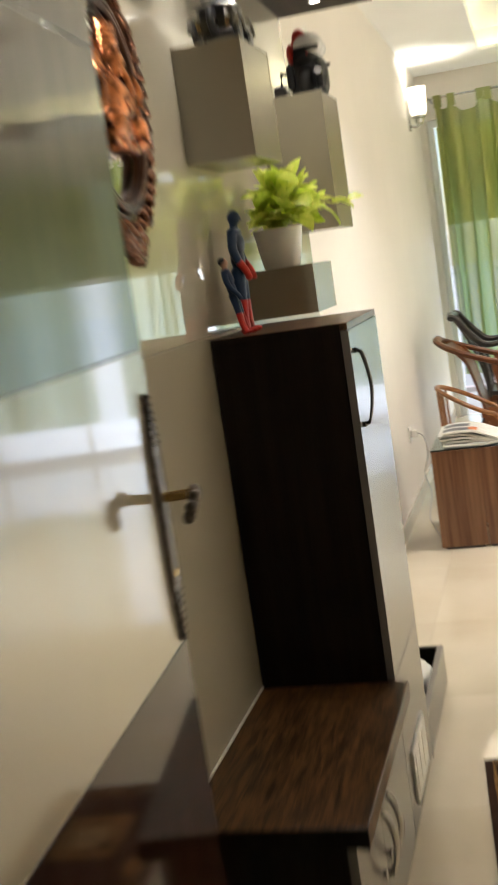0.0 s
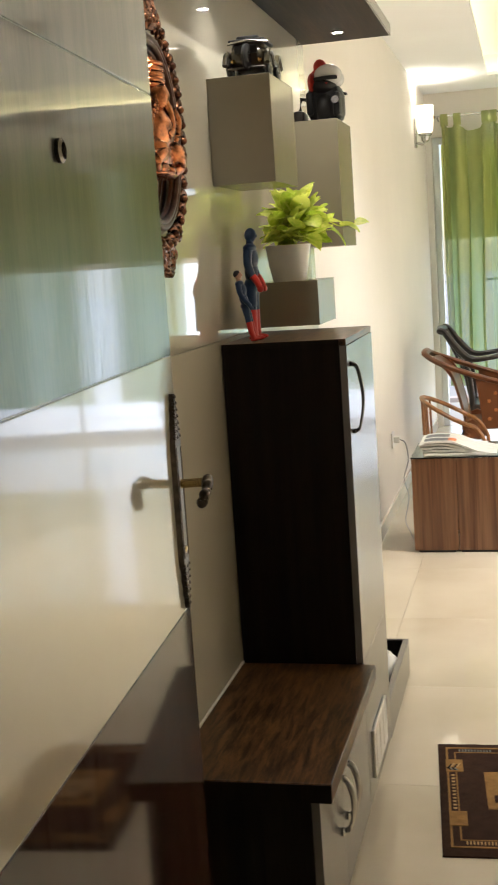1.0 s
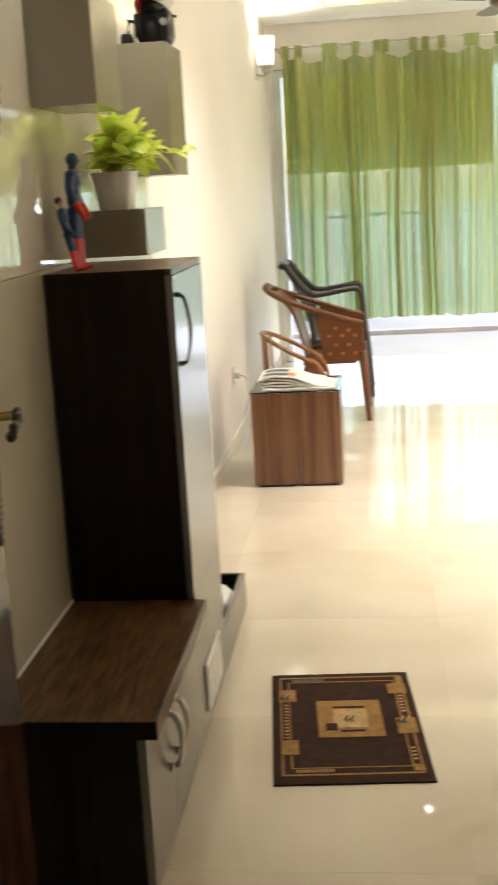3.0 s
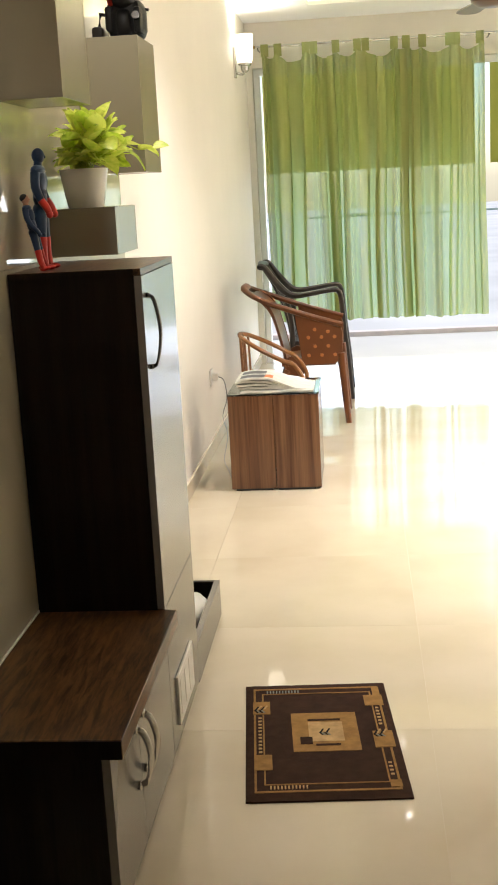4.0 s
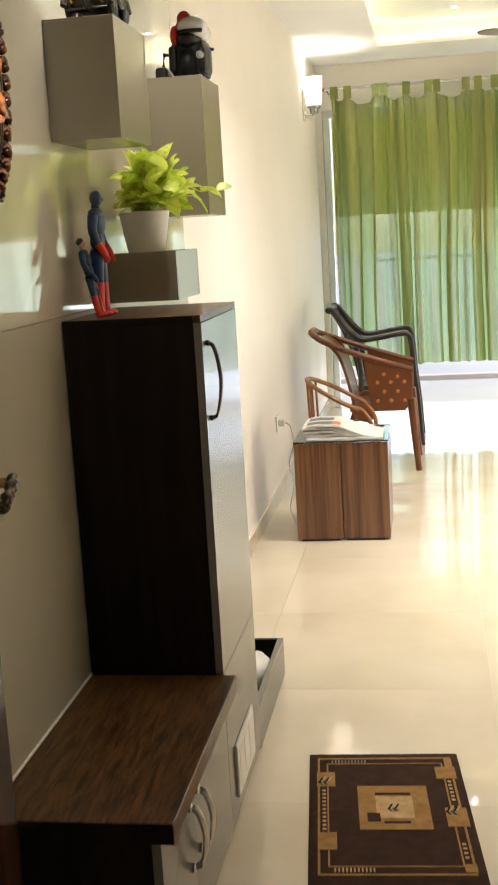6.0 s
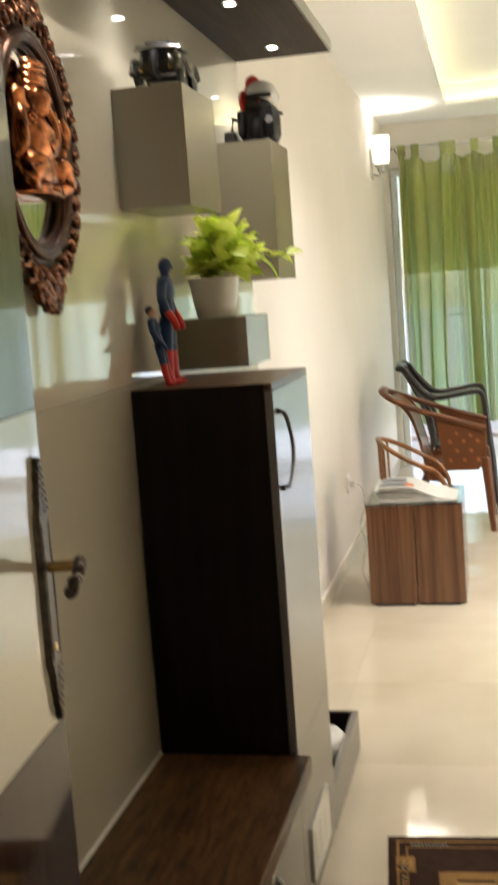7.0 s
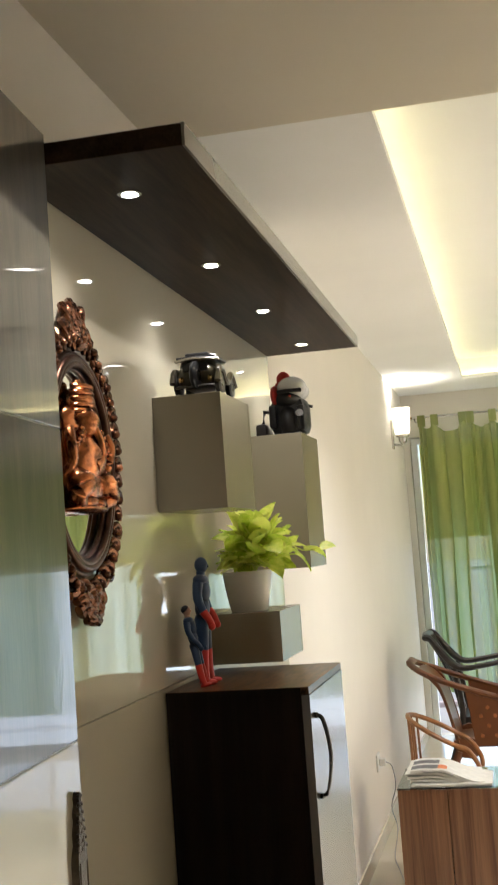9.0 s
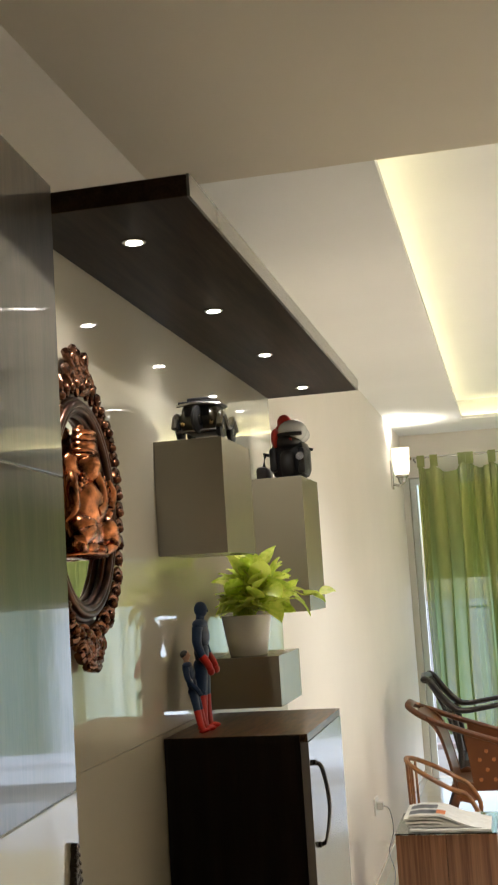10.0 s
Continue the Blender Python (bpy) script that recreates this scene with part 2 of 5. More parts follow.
def leaf_material():
    m, n, l, b = nodes_of("lime_variegated_leaf")
    mp = coords(n, l, (60, 60, 60))
    t = n.new("ShaderNodeTexNoise")
    t.inputs["Scale"].default_value, t.inputs["Detail"].default_value = 1.0, 4
    l.new(mp.outputs[0], t.inputs["Vector"])
    g = n.new("ShaderNodeNewGeometry")
    add = n.new("ShaderNodeMath")
    add.operation = "MULTIPLY_ADD"
    add.inputs[1].default_value = 0.55
    l.new(g.outputs["Random Per Island"], add.inputs[0])
    l.new(t.outputs[0], add.inputs[2])
    r = ramp(n, [(0.25, (0.18, 0.33, 0.02)), (0.55, (0.52, 0.68, 0.05)), (0.9, (0.80, 0.86, 0.18))])
    l.new(add.outputs[0], r.inputs[0])
    l.new(r.outputs[0], b.inputs["Base Color"])
    b.inputs["Roughness"].default_value = 0.35
    tr, mx = n.new("ShaderNodeBsdfTranslucent"), n.new("ShaderNodeMixShader")
    l.new(r.outputs[0], tr.inputs[0])
    mx.inputs[0].default_value = 0.4
    l.new(b.outputs[0], mx.inputs[1])
    l.new(tr.outputs[0], mx.inputs[2])
    l.new(mx.outputs[0], n["Material Output"].inputs[0])
    return m


TILE, LEAF = tile_material(), leaf_material()


# ---- building helpers ----
def block(bm, x0, x1, y0, y1, z0, z1, r=0.0, m=None, seg=2):
    """Adds a box with rounded edges to bm."""
    t = bmesh.new()
    bmesh.ops.create_cube(t, size=1)
    for v in t.verts:
        v.co = ((x0 + x1) / 2 + v.co.x * (x1 - x0), (y0 + y1) / 2 + v.co.y * (y1 - y0), (z0 + z1) / 2 + v.co.z * (z1 - z0))
    if r:
        bmesh.ops.bevel(t, geom=t.edges[:], offset=r, segments=seg, profile=0.5, affect="EDGES")
    return absorb(bm, t, m)


def absorb(bm, t, m=None):
    if m is not None:
        bmesh.ops.transform(t, matrix=m, verts=t.verts[:])
    me = bpy.data.meshes.new("tmp")
    t.to_mesh(me)
    t.free()
    bm.from_mesh(me)
    bpy.data.meshes.remove(me)
    return bm


def lathe(bm, profile, m=None, n=24):
    """Turns (radius, height) pairs about z."""
    t = bmesh.new()
    rings = []
    for r, z in profile:
        rings.append([t.verts.new((max(r, 1e-4) * math.cos(2 * math.pi * k / n), max(r, 1e-4) * math.sin(2 * math.pi * k / n), z)) for k in range(n)])
    for a, b in zip(rings, rings[1:]):
        for k in range(n):
            t.faces.new((a[k], a[(k + 1) % n], b[(k + 1) % n], b[k]))
    t.faces.new(rings[0][::-1])
    t.faces.new(rings[-1])
    bmesh.ops.recalc_face_normals(t, faces=t.faces[:])
    return absorb(bm, t, m)


def tube(bm, points, radius, n=8, closed=False, flat=1.0):
    """A round bar along a smooth line of points; radius may be a list."""
    pts = [Vector(p) for p in points]
    t, rings, up = bmesh.new(), [], Vector((0.31, 0.22, 0.92)).normalized()
    count = len(pts)
    for i, p in enumerate(pts):
        a = pts[(i - 1) % count] if closed or i else p
        b = pts[(i + 1) % count] if closed or i < count - 1 else p
        d = (b - a).normalized()
        s = d.cross(up).normalized()
        u = s.cross(d).normalized()
        r = radius[i] if isinstance(radius, (list, tuple)) else radius
        rings.append([t.verts.new(p + s * r * math.cos(2 * math.pi * k / n) + u * r * flat * math.sin(2 * math.pi * k / n)) for k in range(n)])
    pairs = list(zip(rings, rings[1:])) + ([(rings[-1], rings[0])] if closed else [])
    for a, b in pairs:
        for k in range(n):
            t.faces.new((a[k], a[(k + 1) % n], b[(k + 1) % n], b[k]))
    if not closed:
        t.faces.new(rings[0][::-1])
        t.faces.new(rings[-1])
    bmesh.ops.recalc_face_normals(t, faces=t.faces[:])
    return absorb(bm, t)


def curve_points(pts, steps=8):
    """A smooth line through the given points."""
    p = [Vector(q) for q in pts]
    p = [2 * p[0] - p[1]] + p + [2 * p[-1] - p[-2]]
    out = []
    for i in range(1, len(p) - 2):
        for k in range(steps):
            u = k / steps
            a, b, c, d = p[i - 1], p[i], p[i + 1], p[i + 2]
            out.append(0.5 * (2 * b + (c - a) * u + (2 * a - 5 * b + 4 * c - d) * u * u + (3 * b - a - 3 * c + d) * u ** 3))
    return out + [p[-2]]


def blob(bm, c, r, n=10, m=None):
    """An ellipsoid."""
    t = bmesh.new()
    bmesh.ops.create_uvsphere(t, u_segments=n + 4, v_segments=n, radius=1)
    for v in t.verts:
        v.co = Vector((v.co.x * r[0], v.co.y * r[1], v.co.z * r[2]))
    if m is not None:
        bmesh.ops.transform(t, matrix=m, verts=t.verts[:])
    bmesh.ops.translate(t, vec=Vector(c), verts=t.verts[:])
    return absorb(bm, t)


def mesh(name, bm, material, smooth=False):
    me = bpy.data.meshes.new(name)
    bm.to_mesh(me)
    bm.free()
    for mm in material if isinstance(material, (list, tuple)) else [material]:
        me.materials.append(mm)
    if smooth:
        for p in me.polygons:
            p.use_smooth = True
        me.set_sharp_from_angle(angle=radians(40))
    return me


def solid(name, bm, material, label="", category="", group="", kind="", smooth=False):
    """A thing or a piece of the setting that is one mesh."""
    return tagged(new(name, mesh(name, bm, material, smooth)), label, category, group, kind)


def thing(name, base, label, category, group="", kind=""):
    e = new(name)
    e.empty_display_size = 0.05
    e.location = base
    return tagged(e, label, category, group, kind)


def world_of(ob):
    m = Matrix.Translation(ob.location)
    return world_of(ob.parent) @ ob.matrix_parent_inverse @ m if ob.parent else m


def part(name, bm, material, parent, label="", smooth=False, kind=""):
    """Links a mesh, built in world places, under a thing or a part."""
    ob = new(name, mesh(name, bm, material, smooth))
    ob.parent = parent
    ob.matrix_parent_inverse = world_of(parent).inverted()
    return tagged(ob, label, kind=kind)


def box_part(name, x0, x1, y0, y1, z0, z1, material, parent, r=0.002, label="", m=None):
    return part(name, block(bmesh.new(), x0, x1, y0, y1, z0, z1, r, m), material, parent, label)


def box_solid(name, x0, x1, y0, y1, z0, z1, material, label="", category="", kind="structure", r=0.0):
    return solid(name, block(bmesh.new(), x0, x1, y0, y1, z0, z1, r), material, label, category, kind=kind)


# ---- plan ----
ROOM_R, FAR, NEAR = 4.0, 9.8, 0.40       # living room: right wall, window wall, entrance wall
CEIL_L, CEIL_E = 2.86, 2.75              # living and entrance ceilings
PANEL_END, CAN_Z = 4.045, 2.365            # glossy wall panel's far end; soffit of the canopy
CAB_X, CAB_Y0, CAB_Y1, CAB_Z = 0.345, 2.50, 3.012, 1.338
BENCH_Y, BENCH_Z = 1.748, 0.437
LOBBY = -2.6
SEAM = 1.348                             # joint between the lower and upper wall panels

# ---- walls, floor, ceilings ----
box_solid("wall_left", -0.20, -0.012, LOBBY, FAR + 0.2, -0.06, 3.2, WALL, "cream painted plaster wall", "wall")
box_solid("wall_right", ROOM_R, ROOM_R + 0.2, LOBBY, FAR + 0.2, -0.06, 3.2, WALL, "cream painted plaster wall", "wall")
box_solid("wall_lobby", -0.012, ROOM_R, LOBBY - 0.2, LOBBY, -0.06, 3.2, WALL, "cream painted plaster wall", "wall")
bm = bmesh.new()
block(bm, -0.012, 0.16, NEAR - 0.16, NEAR, -0.06, 2.75)
block(bm, 1.25, ROOM_R, NEAR - 0.16, NEAR, -0.06, 2.75)
block(bm, 0.16, 1.25, NEAR - 0.16, NEAR, 2.37, 2.75)
solid("wall_entrance", bm, WALL, "cream painted entrance wall with a doorway", "wall", kind="structure")
bm = bmesh.new()
block(bm, -0.012, 0.04, FAR, FAR + 0.2, -0.06, 3.2)
block(bm, 3.75, ROOM_R, FAR, FAR + 0.2, -0.06, 3.2)
block(bm, 0.04, 3.75, FAR, FAR + 0.2, 2.50, 3.2)
solid("wall_window", bm, WALL, "cream painted wall over a wide balcony opening", "wall", kind="structure")
box_solid("wall_panel_lower", -0.012, -0.0005, NEAR, PANEL_END, 0.0, SEAM - 0.0004, PANEL_DIM, "beige laminate lower wall panelling with shade toned into its colour", "wall panel", r=0.001)
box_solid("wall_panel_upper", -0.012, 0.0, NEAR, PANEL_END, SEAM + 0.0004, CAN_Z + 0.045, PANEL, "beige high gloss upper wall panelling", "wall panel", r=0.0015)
box_solid("baseboard", -0.012, 0.0, PANEL_END + 0.002, FAR, 0.0, 0.085, SKIRT, "cream tile skirting along the wall", "baseboard", r=0.002)

# Entrance ceiling gets the tinted paint, so its dimness is partly colour.
box_solid("ceiling_entrance", -0.012, ROOM_R, LOBBY, 2.74, CEIL_E, 3.2, CEIL_DIM, "plain lower ceiling with its dimmer, warmer light tinted into the paint", "ceiling")
TX0, TX1, TY0, TY1, LIP = 0.55, 3.25, 2.95, 9.02, 0.13
bm = bmesh.new()
for a in ((-0.012, TX0, 2.74, FAR), (TX1, ROOM_R, 2.74, FAR), (TX0, TX1, 2.74, TY0), (TX0, TX1, TY1, FAR)):
    block(bm, *a, CEIL_L, CEIL_L + 0.03)
block(bm, -0.012, ROOM_R, 2.74, FAR, CEIL_L + 0.17, 3.2)
for a in ((-0.012, TX0 - LIP, 2.74, FAR), (TX1 + LIP, ROOM_R, 2.74, FAR), (TX0 - LIP, TX1 + LIP, 2.74, TY0 - LIP), (TX0 - LIP, TX1 + LIP, TY1 + LIP, FAR)):
    block(bm, *a, CEIL_L + 0.03, CEIL_L + 0.17)
solid("ceiling_living", bm, CEIL, "white false ceiling with a recessed lit tray", "ceiling", kind="structure")
for x0, x1, y0, y1 in ((TX0 - 0.10, TX0 - 0.08, TY0, TY1), (TX1 + 0.08, TX1 + 0.10, TY0, TY1), (TX0, TX1, TY0 - 0.10, TY0 - 0.08), (TX0, TX1, TY1 + 0.08, TY1 + 0.10)):
    bm = block(bmesh.new(), x0, x1, y0, y1, CEIL_L + 0.032, CEIL_L + 0.044, 0.003)
    solid("cove_light", bm, COVE, "warm yellow light strip hidden in the ceiling tray", "cove light", "cove lights")

floor_ob = box_solid("floor", -0.2, ROOM_R + 0.2, LOBBY - 0.2, FAR + 0.2, -0.12, -0.003, GROUT, "cream polished stoneware tile floor", "floor")

# ---- outside the balcony opening ----
box_solid("balcony_floor", -0.2, ROOM_R + 0.2, FAR + 0.2, 11.6, -0.14, -0.02, CONCRETE, "pale tiled balcony floor", "balcony floor")
box_solid("balcony_kerb", -0.2, ROOM_R + 0.2, 11.6, 11.72, -0.14, 0.03, TERRACOTTA, "pink terracotta kerb along the balcony edge", "kerb", r=0.01)
bm = bmesh.new()
block(bm, -60, 64, 11.75, 80, -0.4, -0.15)
solid("ground", bm, CONCRETE, "pale sunlit ground outside", "ground", kind="structure")
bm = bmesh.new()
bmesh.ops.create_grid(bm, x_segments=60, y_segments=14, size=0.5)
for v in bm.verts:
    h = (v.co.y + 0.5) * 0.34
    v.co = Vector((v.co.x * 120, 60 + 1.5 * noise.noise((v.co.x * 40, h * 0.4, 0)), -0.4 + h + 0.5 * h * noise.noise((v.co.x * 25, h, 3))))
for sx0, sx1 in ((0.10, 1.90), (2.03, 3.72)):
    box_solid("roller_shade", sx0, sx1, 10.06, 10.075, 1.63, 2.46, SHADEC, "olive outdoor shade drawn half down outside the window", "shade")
solid("backdrop", bm, FOREST, "far belt of trees with haze painted into a pale green", "backdrop", kind="structure")

# ---- window frame, curtains, rod ----
def window():
    w = thing("window_1", (1.9, FAR + 0.1, 0), "white sliding balcony window, open behind the curtains", "window", kind="structure")
    box_part("window_frame", 0.045, 3.745, FAR + 0.06, FAR + 0.14, 2.44, 2.495, ALU, w, 0.004)
    for x in (0.045, 3.695):
        box_part("window_frame", x, x + 0.05, FAR + 0.06, FAR + 0.14, 0.0, 2.44, ALU, w, 0.004)
    for x in (2.40, 3.25):
        box_part("window_mullion", x - 0.02, x + 0.02, FAR + 0.08, FAR + 0.12, 0.0, 2.44, ALU, w, 0.004)


window()

CUR_Y, ROD_Z, HEM = 9.62, 2.645, 0.385


def curtain(x0, x1, seed, folds, depth, flat_from, cloth):
    c = thing("curtain", ((x0 + x1) / 2, CUR_Y, ROD_Z), "sheer lime green tab-top curtain hanging short of the floor", "curtain", "curtains at the balcony")
    nx, nz = int((x1 - x0) * 300), 26
    tabs = max(3, round((x1 - x0) / 0.135))
    pitch = (x1 - x0 - 0.05) / (tabs - 1)
    pins = [x0 + 0.025 + pitch * (k + (0.33 * math.sin(k * 2.4 + seed) if 0 < k < tabs - 1 else 0)) for k in range(tabs)]
    bm = bmesh.new()
    grid = []
    for i in range(nx + 1):
        u = i / nx
        x = x0 + (x1 - x0) * u
        row = []
        sag = 0
        for pa, pb in zip(pins, pins[1:]):
            if pa <= x < pb:
                sag = 0.30 * (pb - pa) * math.sin(math.pi * (x - pa) / (pb - pa)) ** 0.7
        for j in range(nz + 1):
            v = j / nz
            z = HEM + (ROD_Z - 0.062 - sag * v ** 6 - HEM) * v
            drift = 0.03 * noise.noise((x * 2.0, seed, z * 0.5)) * (1 - v)
            ph = 2 * math.pi * (folds * (x + drift - x0) + 1.5 * noise.noise((x * 2.3, seed * 1.7, 0.0)))
            w = (math.sin(ph) + 0.45 * math.sin(2.3 * ph + seed)) * (0.55 + 0.9 * abs(noise.noise((x * 3.1, 2.0, seed))))
            w += 1.3 * noise.noise((x * 3.5, seed, z * 0.4))
            amp = depth * (0.35 + 0.65 * (1 - v) ** 0.5) * (1.25 - 0.4 * min(1, max(0, (x - x0 - 0.08) / 0.6)))
            drawn = min(1, max(0, (flat_from - x) / 0.10))
            if x > x1 - 0.09:
                drawn = max(drawn, 0.5)
            amp *= 0.12 + 0.88 * drawn
            lap = 0.036 * drawn * math.sin(2 * ph + 0.8 * seed) * (0.5 + 0.5 * math.sin(0.37 * ph + seed)) * (1 - 0.6 * v ** 4)
            hem_wave = 0.012 * noise.noise((x * 4.0, 5.0, seed)) if j == 0 else 0
            row.append(bm.verts.new((x + lap + 0.02 * noise.noise((x * 5, z * 0.8, seed + 9)), CUR_Y + amp * w * 0.5, z + hem_wave)))
        grid.append(row)
    for a, b in zip(grid, grid[1:]):
        for j in range(nz):
            bm.faces.new((a[j], b[j], b[j + 1], a[j + 1]))
    part("cloth", bm, cloth, c, smooth=True)
    for k in range(tabs):
        x = pins[k]
        bm = bmesh.new()
        ring = [(CUR_Y - 0.012, ROD_Z - 0.08), (CUR_Y - 0.018, ROD_Z - 0.02), (CUR_Y - 0.012, ROD_Z + 0.017), (CUR_Y + 0.012, ROD_Z + 0.017), (CUR_Y + 0.018, ROD_Z - 0.02), (CUR_Y + 0.012, ROD_Z - 0.08)]
        rows_ = [[bm.verts.new((x + dx, y, z)) for y, z in ring] for dx in (-0.031, 0.031)]
        for q in range(5):
            bm.faces.new((rows_[0][q], rows_[0][q + 1], rows_[1][q + 1], rows_[1][q]))
        part("tab", bm, cloth, c, smooth=True)


curtain(0.14, 1.93, 3, 8.5, 0.18, 1.75, CURTAIN)
curtain(2.19, 3.70, 5, 5.0, 0.10, 3.70, CURTHIN)

rod = thing("curtain_rod", (1.9, CUR_Y, ROD_Z), "slim steel curtain rod with brass ball finials", "curtain rod")
part("pole", tube(bmesh.new(), [(0.09, CUR_Y, ROD_Z), (1.9, CUR_Y, ROD_Z), (3.76, CUR_Y, ROD_Z)], 0.0085, 10), STEEL, rod, smooth=True)
for x, s in ((0.09, -1), (3.76, 1)):
    bm = lathe(bmesh.new(), [(0.008, 0), (0.016, 0.006), (0.010, 0.012), (0.022, 0.026), (0.024, 0.036), (0.016, 0.048), (0.003, 0.055)], Matrix.Translation((x, CUR_Y, ROD_Z)) @ Euler((0, s * math.pi / 2, 0)).to_matrix().to_4x4(), 14)
    part("finial", bm, BRASS, rod, "turned brass finial", True)
for x in (0.11, 1.98, 3.74):
    bm = tube(bmesh.new(), [(x, CUR_Y, ROD_Z - 0.013), (x, CUR_Y + 0.08, ROD_Z - 0.02), (x, FAR, ROD_Z - 0.02)], 0.006, 8)
    part("bracket", bm, BRONZE, rod, smooth=True)


# ---- wall sconce ----
def sconce(y, z):
    s = thing("wall_sconce", (-0.012, y, z), "lit frosted glass wall sconce on a chrome bracket", "wall lamp")
    part("backplate", block(bmesh.new(), -0.012, 0.004, y - 0.04, y + 0.04, z - 0.16, z + 0.06, 0.004), STEEL, s)
    part("arm", tube(bmesh.new(), curve_points([(0.0, y, z - 0.12), (0.05, y, z - 0.135), (0.075, y, z - 0.10)]), 0.010, 10), STEEL, s, smooth=True)
    part("holder", lathe(bmesh.new(), [(0.012, -0.125), (0.03, -0.11), (0.034, -0.08), (0.05, -0.07), (0.05, -0.055)], Matrix.Translation((0.072, y, z)), 20), STEEL, s, smooth=True)
    part("shade", lathe(bmesh.new(), [(0.05, -0.055), (0.060, -0.03), (0.066, 0.06), (0.070, 0.15), (0.064, 0.15), (0.058, 0.06), (0.05, -0.04)], Matrix.Translation((0.072, y, z)), 24), SCONCE, s, "glowing frosted glass shade", True)


sconce(8.8, 2.50)
up = bpy.data.lights.new("sconce_lamp", "SPOT")
up.energy, up.color, up.spot_size, up.spot_blend, up.shadow_soft_size = 25.0, (1.0, 0.92, 0.78), radians(165), 1.0, 0.04
up_ob = new("sconce_lamp", up)
up_ob.matrix_world = look((0.072, 8.8, 2.67), (0.072, 8.8, 4.0))

# ---- canopy with downlights over the panel ----
can = thing("wall_canopy", (0.0, 2.8, CAN_Z), "dark glossy wood canopy with recessed downlights", "canopy")
box_part("board", 0.001, 0.334, 1.73, 4.04, CAN_Z, CAN_Z + 0.040, SOFFIT, can, 0.0015)
box_part("edge_strip", 0.334, 0.340, 1.73, 4.04, CAN_Z - 0.001, CAN_Z + 0.041, FRONT, can, 0.001, "pale grey edge strip")
for y in (1.95, 2.58, 3.20, 3.85):
    d = thing("downlight", (0.165, y, CAN_Z), "small round lit downlight set in the canopy", "downlight", "canopy downlights")
    m = Matrix.Translation((0.165, y, CAN_Z - 0.0022))
    part("rim", lathe(bmesh.new(), [(0.017, 0.0035), (0.023, 0.0035), (0.024, 0.0), (0.017, -0.001)], m, 20), STEEL, d, "chrome rim", True)
    part("lens", lathe(bmesh.new(), [(0.017, 0.003), (0.0165, -0.0015), (0.0, -0.003)], m, 20), LED, d, "glowing lens", True)
    lamp = bpy.data.lights.new("downlight_lamp", "SPOT")
    lamp.energy, lamp.color, lamp.spot_size, lamp.spot_blend, lamp.shadow_soft_size = 7.0, (1.0, 0.94, 0.86), radians(130), 1.0, 0.025
    lo = new("downlight_lamp", lamp)
    lo.matrix_world = look((0.165, y, CAN_Z - 0.012), (0.165, y + 0.001, 0))
# The lights at x 2.7 and at y 5.0 are added, unseen fill.
for x, y in ((1.12, 7.45), (1.12, 8.6), (2.7, 7.45), (2.7, 8.6), (1.12, 5.0), (2.7, 5.0)):
    d = thing("ceiling_downlight_and_fill", (x, y, CEIL_L + 0.17), "small lit downlight in the ceiling tray, four of the six added as unseen fill", "downlight", "ceiling downlights")
    m = Matrix.Translation((x, y, CEIL_L + 0.166))
    part("rim", lathe(bmesh.new(), [(0.022, 0.0035), (0.034, 0.0035), (0.035, 0.0), (0.022, -0.001)], m, 20), STEEL, d, "chrome rim", True)
    part("lens", lathe(bmesh.new(), [(0.022, 0.003), (0.021, -0.0015), (0.0, -0.003)], m, 20), LED, d, "glowing lens", True)
    lamp = bpy.data.lights.new("ceiling_lamp_and_fill", "SPOT")
    # Added right-hand lamps are strongest, to bounce light onto ceiling and panel.
    lamp.energy, lamp.color, lamp.spot_size, lamp.spot_blend, lamp.shadow_soft_size = ({5.0: 90.0, 7.45: 11.0, 8.6: 9.0} if x < 2 else {5.0: 540.0, 7.45: 105.0, 8.6: 85.0})[y], (1.0, 0.97, 0.945), radians(118), 0.8, 0.03
    lo = new("ceiling_lamp_and_fill", lamp)
    lo.matrix_world = look((x, y, CEIL_L + 0.155), (x + (0.0 if x < 2 else 0.5), y + 0.001, 0))


